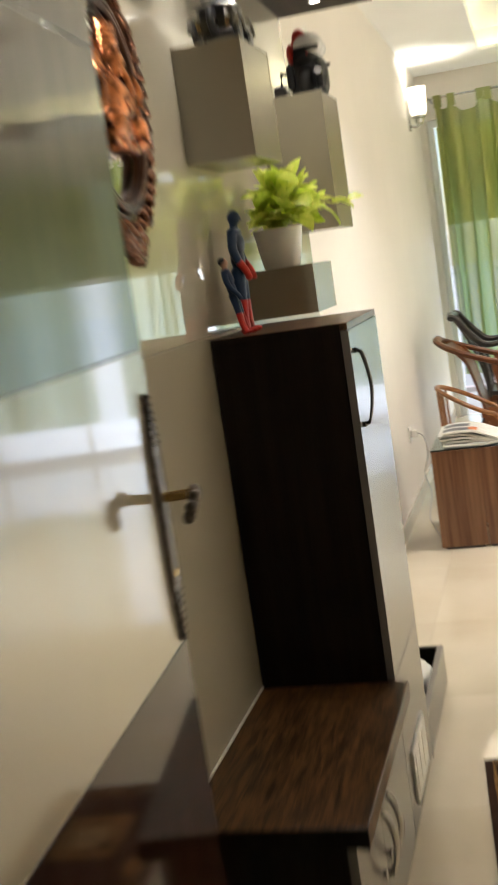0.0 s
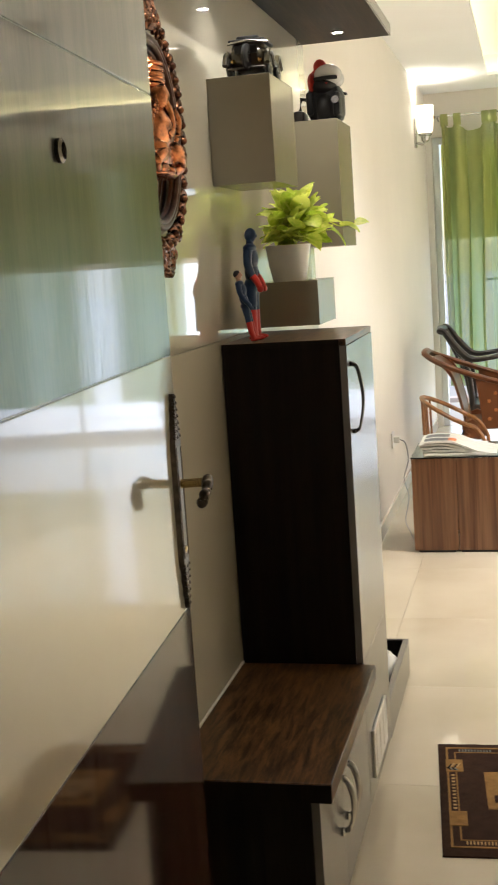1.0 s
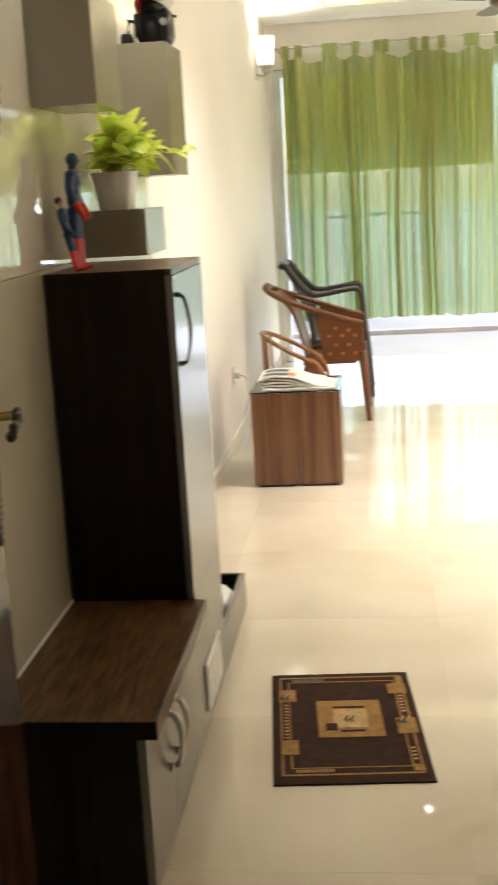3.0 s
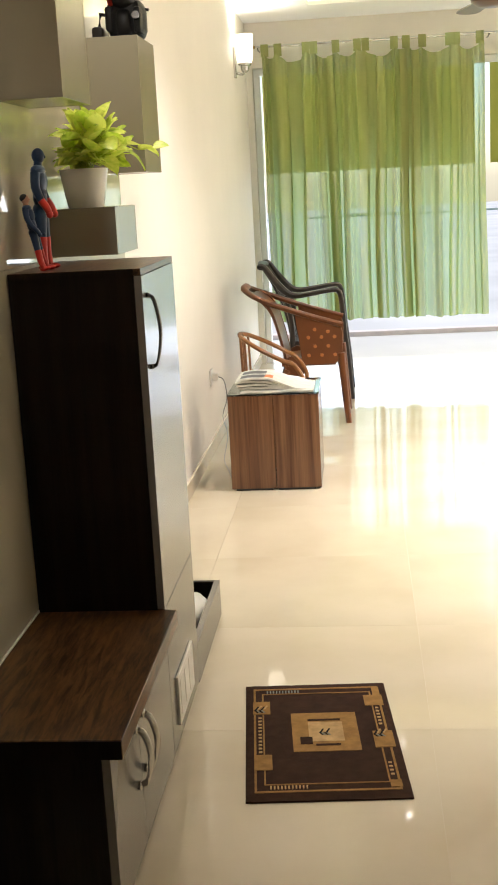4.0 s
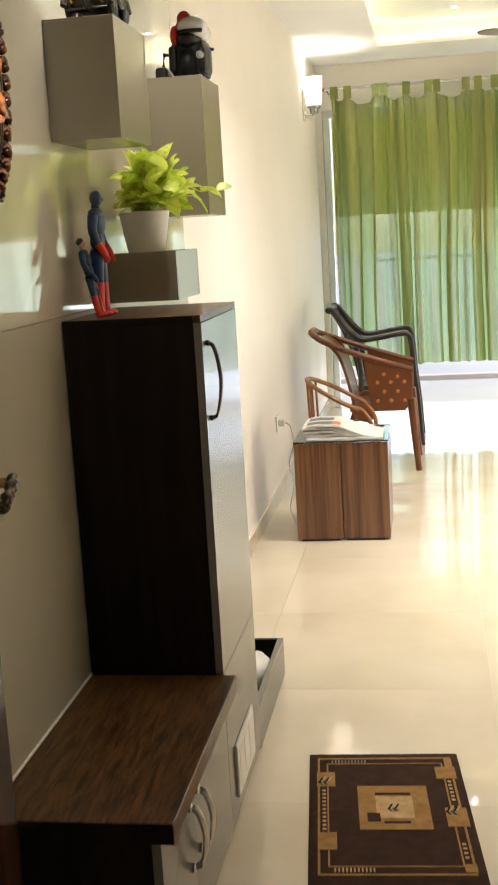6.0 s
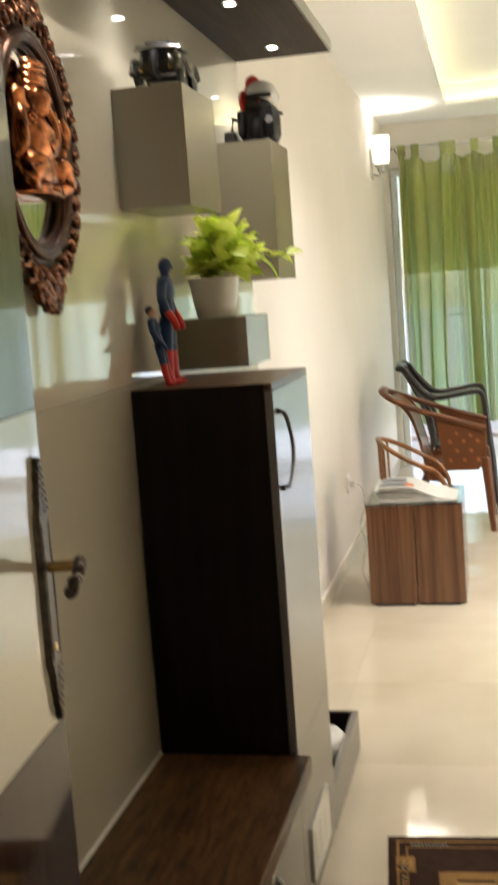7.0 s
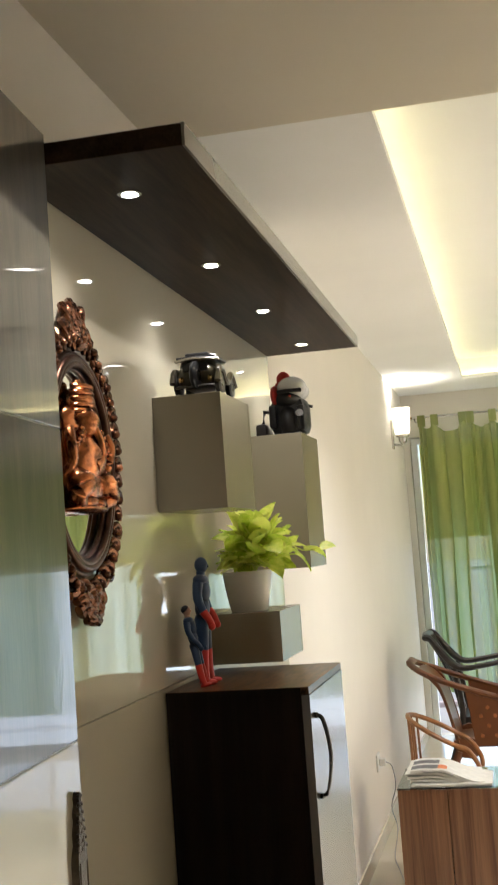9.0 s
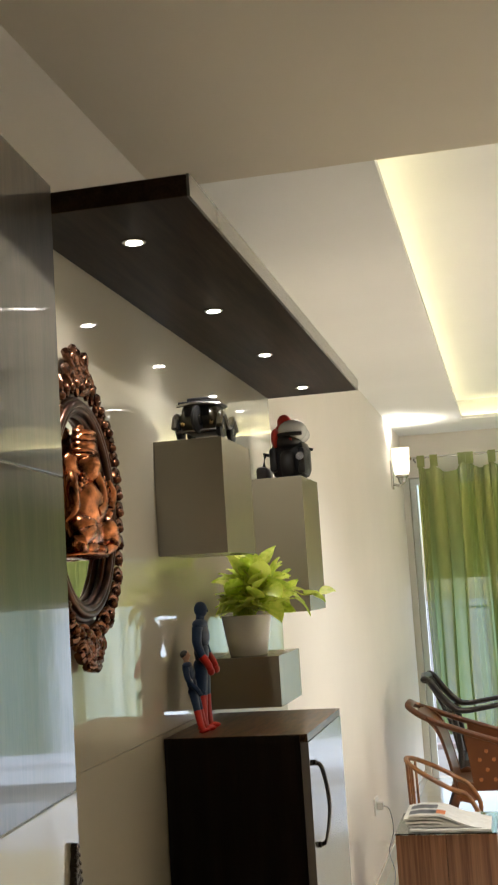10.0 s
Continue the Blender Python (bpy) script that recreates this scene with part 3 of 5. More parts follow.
# ---- ceiling fan in the tray ----
def ceiling_fan(x, y, z, first):
    f = thing("ceiling_fan", (x, y, CEIL_L + 0.17), "brown three-blade ceiling fan hanging from a rod", "ceiling fan")
    top = CEIL_L + 0.17
    part("ceiling_cup", lathe(bmesh.new(), [(0.014, -0.085), (0.045, -0.07), (0.062, -0.02), (0.064, 0.0)], Matrix.Translation((x, y, top)), 24), FANBROWN, f, smooth=True)
    part("rod", tube(bmesh.new(), [(x, y, top - 0.07), (x, y, (top + z) / 2), (x, y, z + 0.05)], 0.011, 10), FANBROWN, f, smooth=True)
    part("motor", lathe(bmesh.new(), [(0.02, 0.085), (0.05, 0.07), (0.105, 0.045), (0.115, 0.01), (0.11, -0.02), (0.07, -0.045), (0.02, -0.052)], Matrix.Translation((x, y, z)), 28), FANBROWN, f, smooth=True)
    for k in range(3):
        m = Matrix.Translation((x, y, z)) @ Matrix.Rotation(radians(first + 120 * k), 4, "Z")
        arm = part("blade_arm", block(bmesh.new(), 0.09, 0.20, -0.018, 0.018, -0.004, 0.004, 0.002, m), DKSTEEL, f, "dark metal blade arm")
        tilt = m @ Matrix.Rotation(radians(3), 4, "X")
        bm = bmesh.new()
        outline = [(0.16, -0.045), (0.30, -0.058), (0.50, -0.066), (0.565, -0.058), (0.595, -0.035), (0.605, 0.0), (0.595, 0.035), (0.565, 0.058), (0.50, 0.066), (0.30, 0.058), (0.16, 0.045)]
        lo = [bm.verts.new(tilt @ Vector((u, v, -0.003))) for u, v in outline]
        hi = [bm.verts.new(tilt @ Vector((u, v, 0.003))) for u, v in outline]
        bm.faces.new(lo)
        bm.faces.new(hi[::-1])
        for i in range(len(outline)):
            j = (i + 1) % len(outline)
            bm.faces.new((lo[i], hi[i], hi[j], lo[j]))
        bmesh.ops.recalc_face_normals(bm, faces=bm.faces[:])
        part("blade", bm, FANBROWN, f, "flat brown blade")


ceiling_fan(1.645, 6.40, 2.46, 219)


# ---- entrance door ----
def entrance_door():
    hx, hy, ex, ey = 0.245, NEAR + 0.02, 0.167, 1.512
    wid, ang = math.hypot(ex - hx, ey - hy), math.atan2(ey - hy, ex - hx)
    d = thing("entrance_door", (hx, hy, 0), "open main door in dark and cream gloss laminate", "door")
    # local: u along the leaf from the hinge, v towards its back, z up
    M = Matrix.Translation((hx, hy, 0)) @ Matrix.Rotation(ang, 4, "Z")
    z0, z1, z2, z3, z4 = 0.008, 0.910, 1.394, 1.866, 2.334

    def piece(name, u0, u1, v0, v1, a, b, mt, label="", r=0.001):
        return part(name, block(bmesh.new(), u0, u1, v0, v1, a, b, r, M), mt, d, label)
    piece("leaf", 0, wid - 0.001, 0.004, 0.042, z0, z4, DOORD, "dark brown door core")
    g = 0.0015
    piece("face_panel", 0, wid, 0.0, 0.004, z0, z1 - g, DOORD, "dark brown wood grain gloss panel")
    piece("face_panel", 0, wid, 0.0, 0.004, z1 + g, z2 - g, DOORC, "cream gloss panel")
    piece("face_panel", 0, wid, 0.0, 0.004, z2 + g, z3 - g, DOORB, "streaked dark gloss panel")
    piece("face_panel", 0, wid, 0.0, 0.004, z3 + g, z4, DOORB, "streaked dark gloss panel")
    for z in (z1, z2, z3):
        piece("inlay_strip", 0, wid, 0.0015, 0.005, z - g, z + g, STEEL if z == z1 else DKSTEEL, "thin metal inlay", 0.0)
    # carved handle plate near the free edge
    uc, pz0, pz1 = wid - 0.036, 0.915, 1.325
    bm = bmesh.new()
    prof = [(0.00, 0.002), (0.02, 0.007), (0.045, 0.005), (0.07, 0.012), (0.10, 0.010), (0.14, 0.017), (0.18, 0.016), (0.215, 0.024), (0.235, 0.026)]
    prof += [(1 - q, w) for q, w in prof[::-1]]
    fr, bk = [], []
    for q, w in prof:
        z = pz0 + (pz1 - pz0) * q
        for side in (-1, 1):
            fr.append(bm.verts.new(M @ Vector((uc + side * w * 0.85, -0.009, z))))
            bk.append(bm.verts.new(M @ Vector((uc + side * w * 1.15, 0.0, z))))
    for i in range(len(prof) - 1):
        a = 2 * i
        bm.faces.new((fr[a], fr[a + 1], fr[a + 3], fr[a + 2]))
        bm.faces.new((bk[a], fr[a], fr[a + 2], bk[a + 2]))
        bm.faces.new((fr[a + 1], bk[a + 1], bk[a + 3], fr[a + 3]))
    bm.faces.new((fr[0], bk[0], bk[1], fr[1]))
    bm.faces.new((fr[-2], fr[-1], bk[-1], bk[-2]))
    bmesh.ops.recalc_face_normals(bm, faces=bm.faces[:])
    # scrolls and beads on both spear ends, a raised border round the middle
    for s0, sgn in ((0.0, 1), (1.0, -1)):
        for k in range(7):
            z = pz0 + (pz1 - pz0) * (s0 + sgn * (0.02 + 0.03 * k))
            w = 0.003 + 0.0017 * k
            for side in (-1, 1):
                curl = [M @ Vector((uc + side * (w + w * 0.6 * math.cos(q * 0.9)), -0.008, z + 0.005 * math.sin(q * 0.9))) for q in range(6)]
                tube(bm, curl, [0.0030 - 0.0003 * q for q in range(6)], 6)
            blob(bm, M @ Vector((uc, -0.007, z)), (0.0035, 0.0035, 0.0045), 6)
    zl, zh = pz0 + 0.245 * (pz1 - pz0), pz0 + 0.755 * (pz1 - pz0)
    border = [M @ Vector((uc + u, -0.008, z)) for u, z in ((-0.017, zl), (0.017, zl), (0.017, zh), (-0.017, zh))]
    for a, b in zip(border, border[1:] + border[:1]):
        tube(bm, [a, a.lerp(b, 0.5), b], 0.0026, 6)
    plate = part("handle_plate", bm, BRONZE, d, "carved antique bronze plate", True)
    bm = tube(bmesh.new(), [M @ Vector(p) for p in ((uc, -0.006, 1.155), (uc, -0.055, 1.157))], 0.0085, 12)
    part("spindle", bm, BRASS, plate, "brass spindle", True)
    lever = [M @ p for p in curve_points([(uc + 0.008, -0.056, 1.160), (uc - 0.012, -0.062, 1.161), (uc - 0.034, -0.066, 1.156), (uc - 0.054, -0.065, 1.146), (uc - 0.064, -0.062, 1.135), (uc - 0.056, -0.060, 1.128)], 6)]
    bm = tube(bmesh.new(), lever, [0.0085 - 0.0022 * math.sin(i * 0.9) for i in range(len(lever))], 12, flat=1.25)
    for k in range(5, len(lever) - 4, 4):
        blob(bm, lever[k] + Vector((0.007, 0, 0)), (0.004, 0.005, 0.006), 6)
    blob(bm, lever[-1], (0.008, 0.008, 0.008), 8)
    part("lever", bm, BRONZE, plate, "carved bronze lever", True)
    bm = tube(bmesh.new(), [M @ Vector(p) for p in ((uc, -0.006, 1.03), (uc, -0.010, 1.03))], 0.007, 12)
    part("keyhole", bm, BRASS, plate, smooth=True)
    up_ = (0.945 - hy) / math.sin(ang)
    bm = lathe(bmesh.new(), [(0.017, 0.0), (0.017, 0.006), (0.012, 0.009), (0.011, 0.004), (0.001, 0.004)], M @ Matrix.Translation((up_, 0, 1.722)) @ Euler((math.pi / 2, 0, 0)).to_matrix().to_4x4(), 20)
    part("peephole", bm, DKSTEEL, d, "round metal peephole", True)


entrance_door()


# ---- bow handle ----
def bow(parent, x, y, z0, z1, out, r, mt, label):
    bm = tube(bmesh.new(), curve_points([(x, y, z0), (x + out * 0.6, y, z0 + 0.012), (x + out, y, (z0 + z1) / 2), (x + out * 0.6, y, z1 - 0.012), (x, y, z1)], 7), r, 10, flat=1.5)
    for z in (z0, z1):
        blob(bm, (x + 0.004, y, z), (0.006, r * 1.8, r * 2.2), 8)
    return part("handle", bm, mt, parent, label, True)


# ---- low shoe cabinet ----
def shoe_cabinet():
    c = thing("shoe_cabinet", (0.17, 2.12, 0), "low shoe cabinet with a dark wood bench top", "cabinet")
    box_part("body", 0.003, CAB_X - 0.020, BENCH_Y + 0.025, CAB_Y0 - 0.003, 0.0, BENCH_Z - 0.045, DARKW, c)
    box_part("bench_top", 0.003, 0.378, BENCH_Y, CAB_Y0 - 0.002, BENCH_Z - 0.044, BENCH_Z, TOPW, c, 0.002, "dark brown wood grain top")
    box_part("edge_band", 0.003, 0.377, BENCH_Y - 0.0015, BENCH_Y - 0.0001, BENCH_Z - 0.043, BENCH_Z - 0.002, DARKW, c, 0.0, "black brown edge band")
    for y0, y1, hy in ((BENCH_Y + 0.025, 2.064, 2.025), (2.067, CAB_Y0 - 0.003, 2.110)):
        dr = box_part("door", CAB_X - 0.019, CAB_X, y0, y1, 0.012, BENCH_Z - 0.048, FRONT, c, 0.001, "grey beige gloss door")
        bow(dr, CAB_X, hy, 0.185, 0.325, 0.034, 0.0055, STEEL, "bowed steel handle")
    box_part("white_joint", 0.0005, 0.006, BENCH_Y, CAB_Y0 - 0.002, BENCH_Z - 0.001, BENCH_Z + 0.005, PLATE, c, 0.001, "white sealant bead")


shoe_cabinet()


# ---- tall cabinet ----
def tall_cabinet():
    c = thing("tall_cabinet", (0.17, 2.75, 0), "tall dark wood cabinet with a grey gloss front", "cabinet")
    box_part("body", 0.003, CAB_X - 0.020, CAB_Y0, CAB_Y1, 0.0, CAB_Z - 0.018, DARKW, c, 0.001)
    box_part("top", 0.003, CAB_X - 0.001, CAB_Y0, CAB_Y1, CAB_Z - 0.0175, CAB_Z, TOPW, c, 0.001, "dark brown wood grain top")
    dr = box_part("door", CAB_X - 0.019, CAB_X, CAB_Y0, CAB_Y1, BENCH_Z + 0.002, CAB_Z - 0.019, FRONT, c, 0.001, "grey gloss door")
    bow(dr, CAB_X, 2.552, 1.082, 1.266, 0.031, 0.0034, DKSTEEL, "bowed dark metal handle")
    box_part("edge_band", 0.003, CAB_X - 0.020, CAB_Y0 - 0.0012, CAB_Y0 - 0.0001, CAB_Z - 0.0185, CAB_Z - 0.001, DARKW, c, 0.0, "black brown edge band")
    lo = box_part("lower_door", CAB_X - 0.019, CAB_X, CAB_Y0 + 0.001, CAB_Y1, 0.012, BENCH_Z - 0.002, FRONT, c, 0.001, "grey beige gloss panel")
    box_part("vent_grille", CAB_X, CAB_X + 0.008, 2.585, 2.865, 0.062, 0.205, PLATE, lo, 0.002, "white vent grille")
    return lo


lower = tall_cabinet()
for y in (2.612, 2.692, 2.772):
    box_part("louvre", CAB_X + 0.008, CAB_X + 0.0095, y, y + 0.062, 0.085, 0.185, PLATE, lower, 0.0005, "white louvre")


# ---- low open box beyond the tall cabinet ----
def low_box():
    c = thing("low_tray_box", (0.17, 3.3, 0), "low open wooden tray box with grey front", "storage box")
    y0, y1, z = CAB_Y1 + 0.002, 3.62, 0.132
    box_part("base", 0.003, CAB_X - 0.02, y0, y1, 0.0, 0.02, DARKW, c)
    box_part("front", CAB_X - 0.02, CAB_X, y0, y1, 0.0, z, FRONT, c, 0.0015, "grey beige gloss front")
    box_part("end_board", 0.003, CAB_X - 0.02, y1 - 0.02, y1, 0.02, z, DARKW, c)
    box_part("back_board", 0.003, 0.02, y0, y1 - 0.02, 0.02, z, DARKW, c)
    bm = bmesh.new()
    blob(bm, (0.278, 3.40, 0.088), (0.058, 0.11, 0.066), 12)
    for v in bm.verts:
        v.co += Vector((1, 1, 1)) * 0.006 * noise.noise(v.co * 28)
    solid("white_cloth", bm, PLATE, "crumpled white cloth lying in the tray box", "cloth", smooth=True)


low_box()


# ---- box shelves ----
def cube_shelf(name, x, y0, y1, z0, z1, label):
    s = thing(name, (0.0, (y0 + y1) / 2, z0), label, "shelf", "box shelves on the panel")
    b = 0.016
    box_part("front_board", 0.0, x, y0, y0 + b, z0, z1, CUBE, s, 0.001)
    box_part("back_board", 0.0, x, y1 - b, y1, z0, z1, CUBE, s, 0.001)
    box_part("side_board", x - b, x - 0.0005, y0 + b, y1 - b, z0, z1, CUBE, s, 0.001)
    box_part("top_board", 0.0, x - b, y0 + b, y1 - b, z1 - b, z1 - 0.0005, CUBE, s, 0.001)
    box_part("bottom_board", 0.0, x - b, y0 + b, y1 - b, z0 + 0.0005, z0 + b, CUBE, s, 0.001)
    return s


cube_shelf("box_shelf", 0.173, 2.548, 2.865, 1.764, 2.045, "taupe gloss box shelf carrying a model car")
cube_shelf("box_shelf", 0.205, 3.475, 3.78, 1.59, 2.018, "tall taupe gloss box shelf carrying a toy motorbike")
cube_shelf("box_shelf", 0.197, 2.961, 3.27, 1.352, 1.488, "small taupe gloss box shelf carrying a potted plant")


# ---- carved oval mirror with copper relief ----
def mirror():
    cy, cz, a, b = 1.985, 1.852, 0.208, 0.258
    m = thing("oval_wall_plaque", (0.0, cy, cz), "carved bronze oval frame with a copper relief figure", "wall decoration")
    bm = bmesh.new()
    nn = 48
    rim = [(0.004, cy + a * 0.70 * math.cos(t), cz + b * 0.74 * math.sin(t)) for t in [2 * math.pi * k / nn for k in range(nn)]]
    bm.faces.new([bm.verts.new(p) for p in rim])
    bmesh.ops.recalc_face_normals(bm, faces=bm.faces[:])
    part("mirror_glass", bm, MIRROR, m, "dim mirror glass")
    for k, rr in ((0.71, 0.006), (0.745, 0.008), (0.785, 0.009), (0.825, 0.007)):
        ring = [(0.012 + (0.010 if 0.74 < k < 0.8 else 0.0), cy + a * (k + 0.02) * math.cos(2 * math.pi * q / 56), cz + b * (k + 0.015) * math.sin(2 * math.pi * q / 56)) for q in range(56)]
        part("frame_moulding", tube(bmesh.new(), ring, rr, 10, True), DARKBRONZE, m, "dark bronze moulding", True)
    rnd = random.Random(5)
    bm = bmesh.new()
    for q in range(44):
        t = 2 * math.pi * q / 44
        k = 0.93 + 0.06 * rnd.random()
        c = Vector((0.018, cy + a * k * math.cos(t), cz + b * k * math.sin(t)))
        pts = [c + Vector((0.006 * math.sin(s), 0.024 * math.cos(s + t) * (1 - s / 8), 0.024 * math.sin(s + t) * (1 - s / 8))) for s in [j * 0.6 for j in range(9)]]
        tube(bm, pts, [0.009 - 0.0006 * j for j in range(9)], 7)
        blob(bm, c + Vector((0.008, 0, 0)), (0.012, 0.010, 0.010), 6)
    for sgn in (1, -1):
        for q in range(22):
            u = rnd.uniform(-1, 1)
            w = rnd.random()
            c = Vector((0.02, cy + 0.085 * u * (1 - 0.6 * w), cz + sgn * (b * 0.97 + 0.050 * w)))
            ph = rnd.uniform(0, 6)
            pts = [c + Vector((0.008 * math.sin(s * 0.7), 0.02 * math.cos(s + ph) * (1 - s / 7), 0.02 * math.sin(s + ph) * (1 - s / 7))) for s in [j * 0.6 for j in range(8)]]
            tube(bm, pts, [0.010 - 0.0008 * j for j in range(8)], 7)
    part("carving", bm, CARVED, m, "carved bronze scrollwork", True)
    bm = bmesh.new()
    for cyy, czz, ry, rz, rx in ((0, -0.075, 0.10, 0.045, 0.035), (0, -0.01, 0.07, 0.065, 0.045), (0.055, -0.07, 0.042, 0.038, 0.05), (-0.055, -0.07, 0.042, 0.038, 0.05), (0, 0.075, 0.045, 0.045, 0.045), (0.06, 0.07, 0.03, 0.04, 0.018), (-0.06, 0.07, 0.03, 0.04, 0.018),
                                 (0, 0.125, 0.042, 0.022, 0.035), (0, 0.148, 0.028, 0.02, 0.028), (0, 0.165, 0.014, 0.016, 0.014), (0.075, 0.0, 0.022, 0.06, 0.022), (-0.075, 0.0, 0.022, 0.06, 0.022), (0.09, -0.055, 0.02, 0.03, 0.02), (0.03, -0.115, 0.035, 0.018, 0.04), (-0.03, -0.115, 0.035, 0.018, 0.04), (0, -0.128, 0.105, 0.013, 0.04)):
        blob(bm, (0.022 + rx * 0.35, cy + cyy * 1.06, cz + czz * 0.97), (rx * 1.0, ry * 1.02, rz * 0.95), 18)
    for v in bm.verts:
        v.co += Vector((1.0, 0.4, 0.4)) * (0.009 * noise.noise(v.co * 34) + 0.004 * noise.noise(v.co * 90))
    for k in range(5):
        band = [(0.030 + 0.034 * math.sin(math.pi * q / 12), cy + 0.046 * math.cos(math.pi * q / 12), cz + 0.098 + 0.014 * k) for q in range(13)]
        tube(bm, band, 0.0055, 6)
    tube(bm, curve_points([(0.06, cy, cz + 0.07), (0.075, cy + 0.012, cz + 0.03), (0.075, cy + 0.02, cz - 0.01), (0.07, cy - 0.008, cz - 0.03)], 6), 0.014, 10)
    for q in range(24):
        t = 2 * math.pi * q / 24
        blob(bm, (0.055, cy + 0.045 * math.cos(t), cz + 0.015 + 0.045 * math.sin(t)), (0.008, 0.007, 0.007), 6)
    for q in range(16):
        blob(bm, (0.045, cy - 0.086 + q * 0.0115, cz - 0.101), (0.012, 0.005, 0.009), 6)
    for sgn in (1, -1):
        tube(bm, curve_points([(0.03, cy + sgn * 0.10, cz - 0.05), (0.055, cy + sgn * 0.098, cz - 0.02), (0.06, cy + sgn * 0.112, cz + 0.02), (0.05, cy + sgn * 0.10, cz + 0.05)], 5), 0.013, 9)
        tube(bm, curve_points([(0.05, cy + sgn * 0.025, cz - 0.06), (0.075, cy + sgn * 0.06, cz - 0.075), (0.065, cy + sgn * 0.098, cz - 0.095), (0.05, cy + sgn * 0.06, cz - 0.112)], 5), 0.019, 10)
        for q in range(5):
            blob(bm, (0.062, cy + sgn * (0.055 + 0.010 * q), cz + 0.052 - 0.012 * q), (0.007, 0.006, 0.007), 6)
    for v in bm.verts:
        v.co = Vector((0.006 + 0.72 * (v.co.x - 0.006), cy + 0.98 * (v.co.y - cy), cz + 0.016 + 0.86 * (v.co.z - cz)))
    part("relief", bm, COPPER, m, "polished copper seated relief", True)


mirror()


# ---- figurines ----
def limb(bm, pts, rs, n=10):
    tube(bm, curve_points(pts, 5), [rs[0] + (rs[-1] - rs[0]) * k / (5 * (len(pts) - 1)) for k in range(5 * (len(pts) - 1) + 1)], n)


def figurine(name, x, y, z, h, lean, top, low, head_m, label, arm_m):
    """A plain toy figure: one mesh with a few plastics."""
    mats = [top, low, head_m, arm_m, BLACK]
    bm = bmesh.new()

    def paint_last(start, idx):
        bm.faces.ensure_lookup_table()
        for f in bm.faces[start:]:
            f.material_index = idx
    for s in (-1, 1):
        k = len(bm.faces)
        limb(bm, [(0.004, s * 0.030 * h / 0.3, 0.004), (0.0, s * 0.028 * h / 0.3, 0.12 * h), (0.0, s * 0.024 * h / 0.3, 0.27 * h)], [0.036 * h, 0.045 * h])
        blob(bm, (0.03 * h, s * 0.030 * h / 0.3, 0.022 * h), (0.075 * h, 0.034 * h, 0.026 * h), 8)
        paint_last(k, 1)
        k = len(bm.faces)
        limb(bm, [(0.0, s * 0.024 * h / 0.3, 0.25 * h), (0.0, s * 0.020 * h / 0.3, 0.38 * h), (0.0, s * 0.016 * h / 0.3, 0.49 * h)], [0.042 * h, 0.056 * h])
        limb(bm, [(0.0, s * 0.115 * h, 0.80 * h), (-0.005 * h, s * 0.135 * h, 0.68 * h), (0.03 * h, s * 0.13 * h, 0.57 * h)], [0.044 * h, 0.032 * h])
        paint_last(k, 0)
        k = len(bm.faces)
        limb(bm, [(0.028 * h, s * 0.13 * h, 0.575 * h), (0.065 * h, s * 0.12 * h, 0.52 * h), (0.085 * h, s * 0.115 * h, 0.475 * h)], [0.033 * h, 0.028 * h])
        blob(bm, (0.09 * h, s * 0.115 * h, 0.455 * h), (0.030 * h, 0.022 * h, 0.032 * h), 8)
        paint_last(k, 3)
    k = len(bm.faces)
    blob(bm, (0, 0, 0.50 * h), (0.07 * h, 0.085 * h, 0.065 * h))
    blob(bm, (0, 0, 0.60 * h), (0.060 * h, 0.080 * h, 0.10 * h))
    blob(bm, (0.004 * h, 0, 0.73 * h), (0.070 * h, 0.112 * h, 0.100 * h))
    blob(bm, (0, 0, 0.82 * h), (0.06 * h, 0.11 * h, 0.045 * h))
    paint_last(k, 0)
    k = len(bm.faces)
    limb(bm, [(0, 0, 0.83 * h), (0.004 * h, 0, 0.87 * h), (0.006 * h, 0, 0.90 * h)], [0.036 * h, 0.034 * h])
    blob(bm, (0.012 * h, 0, 0.935 * h), (0.054 * h, 0.046 * h, 0.064 * h))
    blob(bm, (0.062 * h, 0, 0.925 * h), (0.012 * h, 0.012 * h, 0.014 * h), 6)
    paint_last(k, 2)
    if head_m is SKIN:
        k = len(bm.faces)
        blob(bm, (0.0, 0, 0.955 * h), (0.056 * h, 0.050 * h, 0.052 * h))
        paint_last(k, 4)
    bmesh.ops.transform(bm, matrix=Matrix.Translation((x, y, z)) @ Matrix.Rotation(lean, 4, "Y") @ Matrix.Rotation(radians(4), 4, "Z"), verts=bm.verts[:])
    return solid(name, bm, mats, label, "figurine", "toy figures on the cabinet", smooth=True)


figurine("toy_figure", 0.064, 2.655, CAB_Z, 0.312, 0.0, BLUE, RED, BLUE, "blue and red plastic toy figure standing on the cabinet", RED)
figurine("toy_figure", 0.075, 2.60, CAB_Z, 0.20, -0.21, BLUE, RED, SKIN, "small blue toy figure leaning on the wall panel", BLUE)


